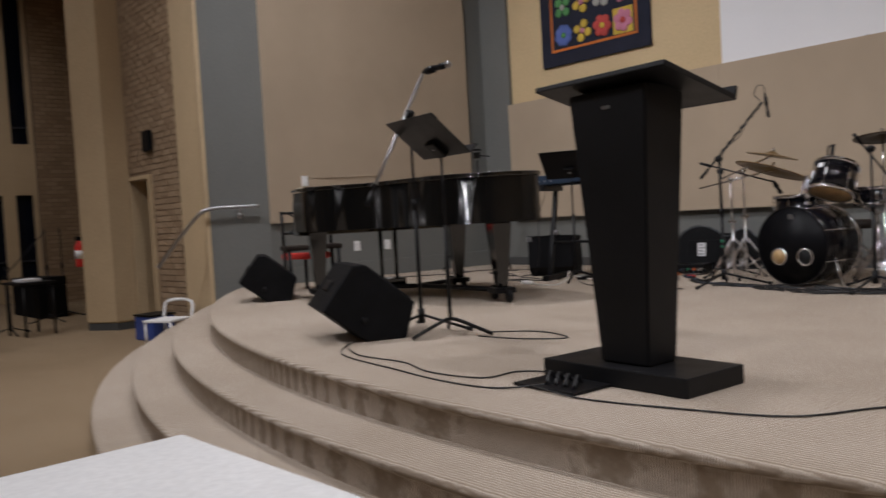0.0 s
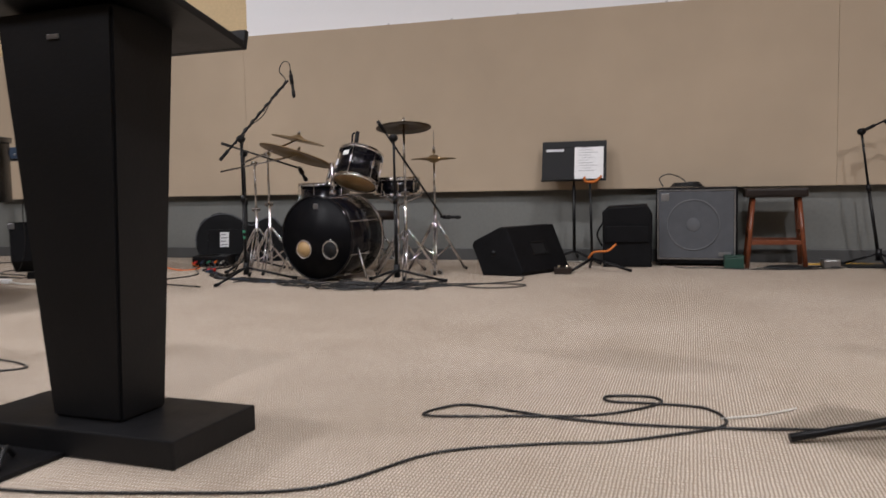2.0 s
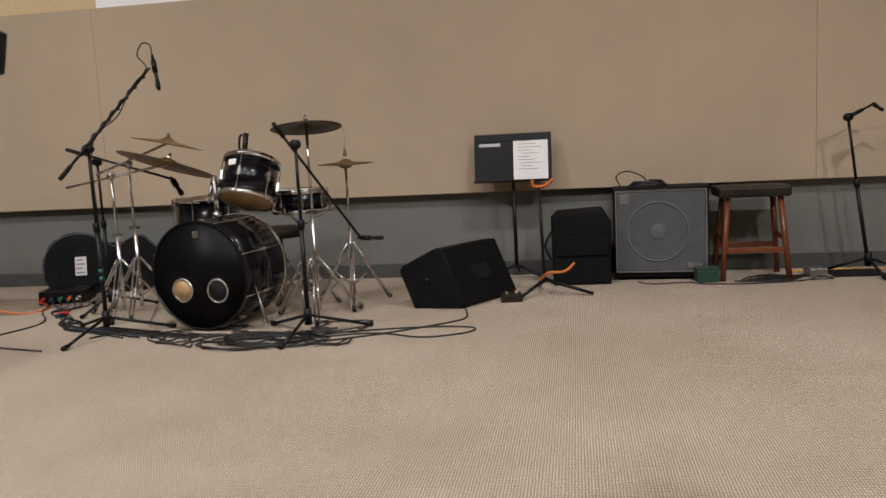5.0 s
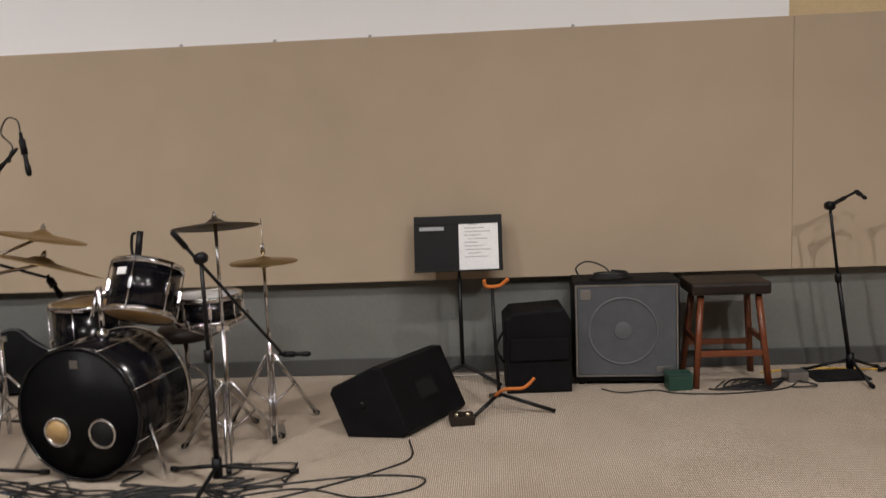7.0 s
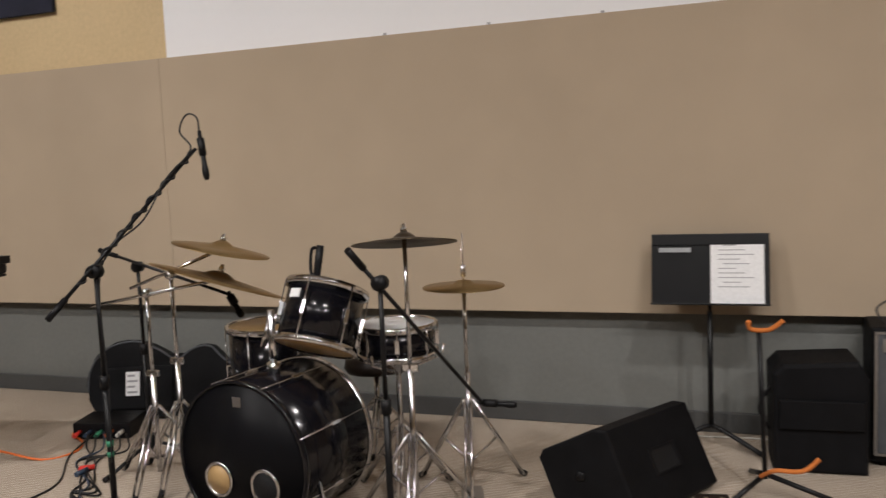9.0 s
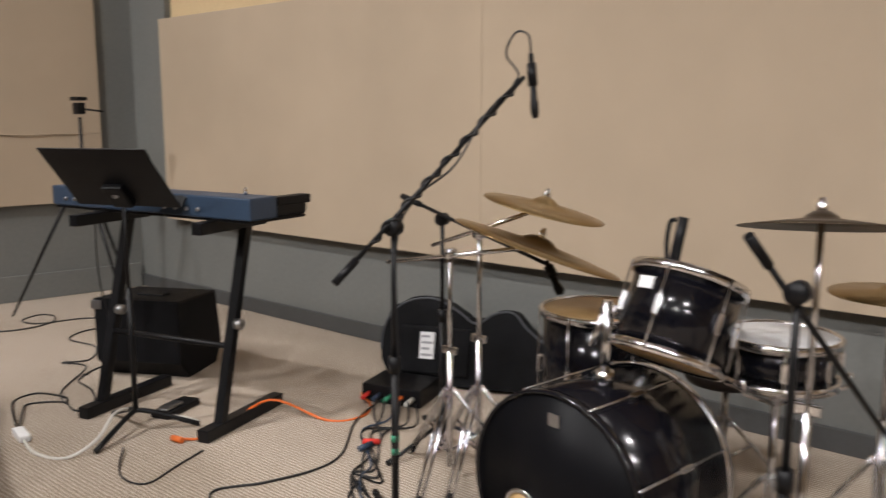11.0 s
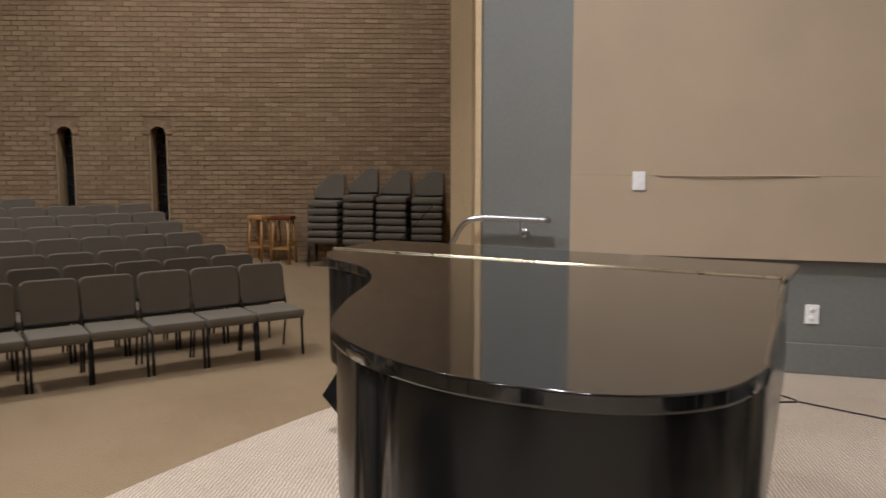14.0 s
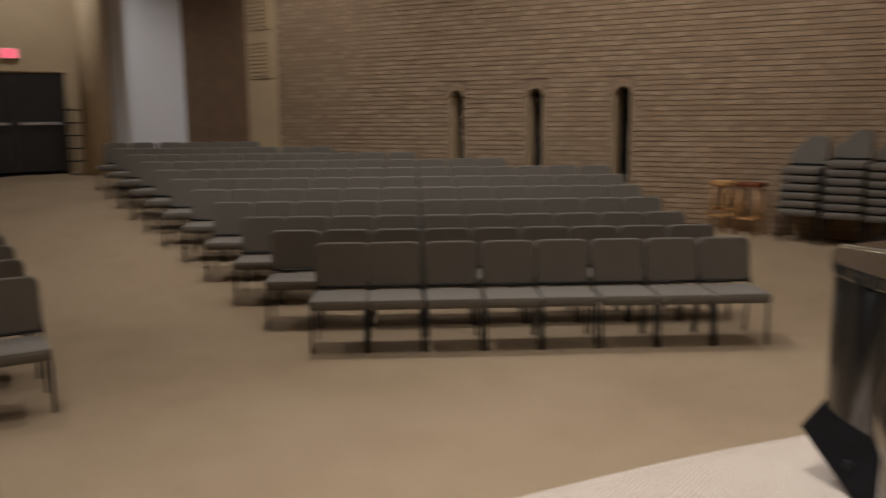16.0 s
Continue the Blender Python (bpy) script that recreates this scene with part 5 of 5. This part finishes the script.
# ---- hall seating ----
def chair_mesh():
    o = thing("chair", "grey-brown upholstered stacking chair on a dark steel frame", "chair", -10.6, 2.77, HALL, 0, "hall seating")
    bm = BM()
    add_box(bm, -0.245, 0.245, -0.05, 0.42, 0.385, 0.48, 0.034)
    part("seat", bm, M_SEAT, o)
    bm = BM()
    rr = []
    for cx, cz, a0 in ((0.175, 0.34, 0), (-0.175, 0.34, 90), (-0.20, 0.045, 180), (0.20, 0.045, 270)):
        q = 0.07 if cz > 0.1 else 0.045
        rr += [(cx + q * math.cos(math.radians(a0 + 22.5 * i)), cz + q * math.sin(math.radians(a0 + 22.5 * i))) for i in range(5)]
    add_prism(bm, rr, -0.06, 0.0, 0.02, pose(0, 0.425, 0.50) @ pose(0, 0, 0, -9, 0, 0) @ pose(0, 0, 0, 90, 0, 0))
    part("backrest", bm, M_SEAT, o)
    for sx in (-0.235, 0.235):
        part("front_leg", add_tube(BM(), [(sx, 0.0, 0), (sx, 0.02, 0.40)], 0.014, 6), M_CHFRAME, o)
        part("rear_leg", add_tube(BM(), spline([(sx, 0.50, 0), (sx, 0.41, 0.42), (sx, 0.45, 0.56), (sx, 0.49, 0.74)], 3), 0.0115, 6), M_CHFRAME, o)
        part("side_rail", add_tube(BM(), [(sx, 0.02, 0.405), (sx, 0.42, 0.405)], 0.0115, 6), M_CHFRAME, o)
    part("back_rail", add_tube(BM(), [(-0.235, 0.425, 0.50), (0.235, 0.425, 0.50)], 0.013, 6), M_CHFRAME, o)
    return o


RZ1 = math.degrees(math.atan2(UY, UX)) + 180  # local +y looks away from the stage
first = chair_mesh()
rng = random.Random(7)
PITCH = 0.510
placed = False
for row in range(11):
    for k in range(8 + row):
        s = (k + 0.5) * PITCH
        d = row * 0.90
        x, y = -10.49 + UX * s + NX * d, 2.76 + UY * s + NY * d
        if x < ww(y) + 0.55 or y < -10.5:
            continue
        m = pose(x + rng.uniform(-.01, .01), y + rng.uniform(-.01, .01), floor_z(x, y), 0, 0, RZ1 + rng.uniform(-1.2, 1.2))
        if not placed:
            first.matrix_basis = m
            placed = True
        else:
            copy_thing(first, m)
U2, N2 = (0.94, -0.342), (-0.342, -0.94)
RZ2 = math.degrees(math.atan2(U2[1], U2[0])) + 180
for row in range(7):
    for k in range(4):
        s, d = (k + 0.5) * PITCH, row * 0.9
        x, y = -5.85 + U2[0] * s + N2[0] * d, -0.75 + U2[1] * s + N2[1] * d
        copy_thing(first, pose(x, y, floor_z(x, y), 0, 0, RZ2 + rng.uniform(-1, 1)))
# stacks along the brick wall, facing the stage
for i, (cnt, off) in enumerate(((6, 0), (7, 0.02), (7, 0.0), (7, 0.03))):
    x, y = -15.06 - 0.16 * (i * 0.53), 1.78 + i * 0.53
    for k in range(cnt):
        c = copy_thing(first, pose(x - 0.012 * k, y + off, floor_z(x, y) + k * 0.115, 0, 0, 90 + 3 * off * 30))
        tagged(c, "grey-brown upholstered chair nested in a stack by the brick wall", "", "stacked chairs")
saddle_stool(-15.2, 1.10, 80, 0.76, 0.34, M_OAK, M_STOOLWOOD, "honey-coloured wooden bar stool with a brown seat", "bar_stool")
saddle_stool(-15.22, 0.70, 65, 0.74, 0.32, M_OAK, M_OAK, "honey-coloured wooden bar stool by the brick wall", "bar_stool")

# things seen past the grey wall
lt = thing("equipment_table", "small dark table with white papers and a boom stand", "table", -11.9, 3.55, HALL, 10)
part("top", add_box(BM(), -0.3, 0.3, -0.25, 0.25, 0.72, 0.75, 0.006), M_LECT, lt)
for sx in (-.26, .26):
    for sy in (-.2, .2):
        part("leg", add_tube(BM(), [(sx, sy, 0), (sx, sy, .72)], 0.018, 8), M_LECT, lt)
part("book", add_box(BM(), -0.15, 0.15, -0.15, 0.10, 0.751, 0.79, 0.004), M_PAPER, lt)
mic_stand(-12.2, 3.35, 95, 0.95, ((-0.15, 0, 0.72), (0.55, 0, 1.45)), "black boom stand beside the stacked chairs").location.z = HALL
fe = thing("fire_extinguisher", "red fire extinguisher on the pier", "fire extinguisher", -11.83, 4.24, 0.28, 0)
part("cylinder", add_lathe(BM(), [(0, 0), (0.06, 0), (0.065, 0.02), (0.065, 0.30), (0.04, 0.36), (0.02, 0.38), (0, 0.38)], 18), M_RED, fe)
part("label", add_lathe(BM(), [(0.0655, 0.12), (0.0665, 0.12), (0.0665, 0.24), (0.0655, 0.24)], 18, None, True), M_PAPER, fe)
part("valve", add_box(BM(), -0.02, 0.02, -0.05, 0.03, 0.38, 0.44, 0.005), M_BLACK, fe)
part("bracket", add_box(BM(), -0.03, 0.09, 0.05, 0.10, 0.1, 0.3, 0.004), M_SATIN, fe)
for i, (x, y) in enumerate(((-13.4, 4.2), (-14.0, 4.6), (-12.9, 4.9))):
    mic_stand(x, y, 40 * i, 1.5, None, "black lighting stand stored in the alcove").location.z = HALL
bx = thing("black_case", "black equipment case stored in the alcove", "case", -14.3, 4.3, HALL, 15)
part("body", add_box(BM(), -0.4, 0.4, -0.25, 0.25, 0, 0.55, 0.015), M_BOX, bx)
part("lid", add_box(BM(), -0.405, 0.405, -0.255, 0.255, 0.555, 0.70, 0.015), M_BOX, bx)
pc = thing("plastic_chair", "white plastic folding chair at the foot of the steps", "chair", -9.0, 4.32, HALL, 30)
part("seat", add_box(BM(), -0.2, 0.2, -0.2, 0.2, 0.27, 0.30, 0.01), M_WHITE, pc)
part("back", add_tube(BM(), spline([(-0.2, 0.2, 0.28), (-0.17, 0.24, 0.48), (0.17, 0.24, 0.48), (0.2, 0.2, 0.28)]), 0.018, 8), M_WHITE, pc)
for sx in (-.18, .18):
    for sy in (-.18, .18):
        part("leg", add_tube(BM(), [(sx, sy, 0), (sx, sy, .27)], 0.014, 8), M_WHITE, pc)
bl = thing("storage_tub", "blue plastic tub beside the steps", "tub", -9.55, 4.38, HALL, 10)
part("tub", add_box(BM(), -0.2, 0.2, -0.16, 0.16, 0, 0.3, 0.02), simple("blue_plastic", (0.03, 0.06, 0.25), 0.4), bl)
part("lid", add_box(BM(), -0.21, 0.21, -0.17, 0.17, 0.302, 0.325, 0.008), M_BLACK, bl)

# ---- cables ----
cable([(-3.30, 3.05), (-3.0, 2.92), (-2.62, 2.92), (-2.32, 2.83), (-2.01, 2.87), (-1.98, 3.05), (-1.85, 3.12), (-1.62, 3.02, 0.02)])
cable([(-3.45, 3.2), (-3.12, 2.89), (-2.5, 2.78), (-2.12, 2.73), (-1.81, 2.76), (-1.65, 2.92, 0.015)])
cable([(-1.68, 2.84, 0.015), (-1.42, 2.81), (-1.05, 2.88), (-0.70, 3.00), (-0.50, 3.30), (-0.23, 3.44), (-0.08, 3.49), (0.07, 3.58), (0.23, 3.72), (0.18, 3.88), (0.02, 3.90), (-0.11, 3.90), (-0.12, 3.96), (0.01, 3.98), (0.04, 3.90), (-0.13, 3.74), (-0.38, 3.67), (-0.63, 3.62), (-0.60, 3.72), (-0.51, 3.76), (-0.22, 3.68), (0.07, 3.67), (0.42, 3.72), (0.77, 3.82)])
cable([(0.22, 3.78), (0.30, 3.82), (0.38, 3.88), (0.44, 3.94)], 0.003, M_WCABLE, "short pale cable end on the carpet")
rng = random.Random(11)
for k in range(7):
    pts = []
    x, y = -3.1 + 0.2 * k, 6.56 + rng.uniform(-.1, .15)
    for j in range(14):
        pts.append((x, y, 0.005 + 0.004 * ((k + j) % 3)))
        x += rng.uniform(-0.12, 0.25)
        y += rng.uniform(-0.11, 0.11)
        y = min(max(y, 6.36), 6.90)
        x = min(max(x, -3.3), -1.55)
    cable(pts, 0.0045, M_CABLE, "tangled black cable in front of the drums", 0.005, "drum cables")
for k in range(6):
    r0, cx0, cy0 = 0.11 + 0.025 * k, -2.12 + 0.07 * (k % 3), 6.50 - 0.035 * (k % 4)
    cable([(cx0 + r0 * (1.25 + .1 * math.sin(j + k)) * math.cos(.62 * j + k), cy0 + r0 * .62 * math.sin(.62 * j + k), 0.006 + 0.004 * ((j + k) % 4)) for j in range(18)], 0.0045, M_CABLE, "loops of black cable in front of the bass drum", 0.005, "drum cables")
cable([(-1.95, 6.45), (-1.5, 6.62), (-1.2, 6.52), (-0.98, 6.60), (-0.95, 6.72), (-1.2, 6.75), (-1.6, 6.66), (-1.9, 6.52)], 0.0045)
cable([(-1.05, 7.15, 0.02), (-1.02, 6.98), (-1.10, 6.85), (-1.4, 6.62), (-1.7, 6.45)], 0.0045)
for k in range(5):
    pts = []
    for j in range(12):
        a = 0.9 * j + k
        pts.append((0.80 + 0.22 * math.cos(a) * (.6 + .1 * k) + 0.02 * j, 8.0 + 0.10 * math.sin(a * 1.3), 0.006 + 0.005 * ((j + k) % 3)))
    cable(pts, 0.0045, M_CABLE, "tangled black cable under the stool", 0.005, "stool cables")
cable([(0.0, 7.98), (0.1, 7.90), (0.3, 7.93), (0.42, 7.86), (0.7, 7.84), (1.0, 7.9), (1.12, 8.0)], 0.004)
cable([(1.0, 8.25), (1.3, 8.31), (1.7, 8.26), (2.2, 8.22), (3.0, 8.2)], 0.006, M_YELLOW, "yellow extension cable along the baseboard")
cable([(-1.2, 8.36), (-0.9, 8.33), (-0.6, 8.35), (-0.45, 8.3)], 0.004, M_WCABLE, "grey cable along the baseboard")
cable([(-4.36, 6.72, 0.012), (-4.30, 6.86), (-4.34, 7.18, 0.07), (-4.06, 7.29), (-3.97, 7.42), (-4.04, 7.56), (-4.16, 7.62, 0.03), (-4.10, 7.70, 0.06)], 0.006, M_ORANGE, "orange extension cable across the carpet")
pg = thing("cable_plug", "orange cable plug lying on the carpet", "plug", -4.37, 6.70, 0.014)
part("body", add_tube(BM(), [(-0.03, 0, 0), (0.03, 0.01, 0)], 0.014, 10), M_ORANGE, pg)
cable([(-4.86, 6.27, 0.015), (-4.70, 6.25), (-4.56, 6.31), (-4.55, 6.44, 0.05), (-4.64, 6.58, 0.11), (-4.72, 6.74, 0.05), (-4.62, 6.88), (-4.5, 6.9)], 0.007, M_WCABLE, "white power cable under the keyboard")
pb = thing("power_strip", "short white inline power connector on the carpet", "power strip", -4.93, 6.29, 0.0, -10)
part("body", add_box(BM(), -0.07, 0.07, -0.024, 0.024, 0.002, 0.035, 0.010), M_WHITE, pb)
cable([(-4.99, 6.30, 0.02), (-5.18, 6.36, 0.03), (-5.44, 6.47), (-5.47, 6.60), (-5.30, 6.66), (-5.22, 6.62), (-5.42, 6.70), (-5.72, 6.98), (-5.90, 6.93), (-5.84, 7.06), (-6.08, 7.22), (-6.38, 7.20), (-6.50, 7.42), (-6.30, 7.60)], 0.005)
cable([(-5.0, 6.31, 0.02), (-5.20, 6.41, 0.02), (-5.34, 6.50), (-5.24, 6.62), (-5.08, 6.60), (-5.05, 6.68), (-5.30, 6.80), (-5.52, 6.84), (-5.66, 7.05), (-5.60, 7.2)], 0.005)
cable([(-7.55, 6.34), (-7.25, 6.56), (-7.20, 6.46), (-7.10, 6.30), (-7.3, 6.1)], 0.005)
cable([(-7.22, 6.57), (-7.03, 6.82), (-6.86, 7.08), (-6.88, 7.30), (-7.04, 7.42), (-7.18, 7.38), (-7.10, 7.22), (-6.92, 7.26), (-6.82, 7.55), (-6.5, 7.7), (-5.9, 7.75)], 0.005)
cable([(-4.45, 6.50, 0.02), (-4.24, 6.37), (-4.09, 6.39), (-4.14, 6.55), (-4.20, 6.72)], 0.004)
cable([(-3.2, 6.30), (-3.5, 6.38), (-3.83, 6.50), (-3.75, 6.69), (-3.69, 6.90), (-3.73, 7.08), (-3.95, 7.37), (-4.02, 7.62, 0.03)], 0.005)
cable([(-5.0, 6.72, 0.92), (-5.25, 6.85, 0.6), (-5.35, 6.95, 0.25), (-5.5, 7.0), (-5.6, 6.9)], 0.004, M_CABLE, "thin black cable hanging from the keyboard")
for k in range(6):
    cable([(-4.05 + .05 * k, 7.62, 0.05), (-3.92 + .05 * k, 7.46, 0.02), (-3.72 - .06 * (k % 3), 7.30), (-3.66 + .05 * k, 7.14 - .03 * k), (-3.50 - .05 * (k % 2), 6.96), (-3.40 + .04 * k, 6.80), (-3.15, 6.70 + .03 * k), (-2.9 + .1 * k, 6.58)], 0.005, (M_CABLE, M_CABLE, M_BLUE, M_CABLE, M_CABLE, M_BLACK)[k], "multicore cable tail by the drums", 0.005, "drum cables")
for k, mt in enumerate((M_RED, M_BLUE)):
    o = thing("cable_plug", ("red", "blue")[k] + " cable plug lying among the drum cables", "plug", -3.70 + .02 * k, 7.22 - .05 * k, 0.016, 30 + 50 * k)
    part("body", add_tube(BM(), [(-0.035, 0, 0), (0.035, 0.01, 0)], 0.013, 10), mt, o)
cable([(-2.95, 3.85), (-2.7, 4.0), (-2.4, 3.9), (-2.6, 3.75), (-2.9, 3.7)], 0.004)

# ---- bricks ----
def brick_field(parent, L, z0, z1, holes, near, seed, ylift=0.010):
    """Running-bond bricks proud of a wall: those in the stretch near = (s0, s1, z0, z1) singly, the rest joined."""
    r = random.Random(seed)
    bw, bh, j = 0.205, 0.066, 0.012
    shared = []
    for k in range(3):
        bm = BM()
        add_box(bm, 0, bw, -ylift - .002 * k, 0.004, 0, bh)
        me = bpy.data.meshes.new("brick")
        bmesh.ops.recalc_face_normals(bm, faces=bm.faces[:])
        bm.to_mesh(me)
        bm.free()
        me.materials.append(M_BRICK1)
        shared.append(me)
    V, F, singles, row = [], [], 0, 0
    z = z0
    while z + bh < z1:
        s = -(bw / 2) * (row % 2)
        while s < L:
            a, b = max(s, 0), min(s + bw, L)
            hit = any(a < h[1] + .02 and b > h[0] - .02 and z < h[3] + .05 and z + bh > h[2] - .04 for h in holes)
            if hit:
                for h in holes:
                    if a < h[1] + .02 and b > h[0] - .02 and z < h[3] + .05 and z + bh > h[2] - .04:
                        if a < h[0] - .02:
                            b = h[0] - .02
                        elif b > h[1] + .02:
                            a = h[1] + .02
                        else:
                            b = a
            if b - a > 0.03:
                full = not hit and abs(b - a - bw) < 1e-4
                if full and singles < 300 and near[0] < s < near[1] and near[2] < z < near[3]:
                    o = new("brick", shared[r.randrange(3)])
                    o.parent = parent
                    o.location = (s, 0, z)
                    singles += 1
                else:
                    y = -ylift - r.uniform(0, .005)
                    n = len(V)
                    V += [(p, q, w) for p in (a, b) for q in (y, 0.003) for w in (z, z + bh)]
                    F += [[n + i for i in q] for q in ((0, 1, 3, 2), (4, 6, 7, 5), (0, 4, 5, 1), (2, 3, 7, 6), (0, 2, 6, 4), (1, 5, 7, 3))]
            s += bw + j
        z += bh + j
        row += 1
    me = bpy.data.meshes.new("brickwork")
    me.from_pydata(V, [], F)
    me.materials.append(M_BRICK)
    o = new("brickwork", me)
    o.parent = parent
    o["kind"] = "stuff"
    return o


ARCHES = [(s - 0.20 if z0 > 1.7 else s - 0.14, s + 0.20 if z0 > 1.7 else s + 0.14, z0, z1) for s in WINS for z0, z1 in ((0.33, 1.75), (1.75, 1.93))]
brick_field(bpy.data.objects["wall_west"], WLEN, -0.55, CEIL, ARCHES, (9.0, 11.3, 0.4, 3.2), 1)
brick_field(bpy.data.objects["wall_alcove"], 2.32, -0.55, CEIL, [(0.0, 0.78, -0.6, 1.50)], (0.9, 2.0, 1.0, 3.0), 2)
holder = thing("brick_bay", "tan brick bay beside the tall windows", "wall", NWX + 0.12, 4.85, 0, 90, "", "structure")
brick_field(holder, 0.85, -0.55, CEIL, [], (0, 0, 0, 0), 3)
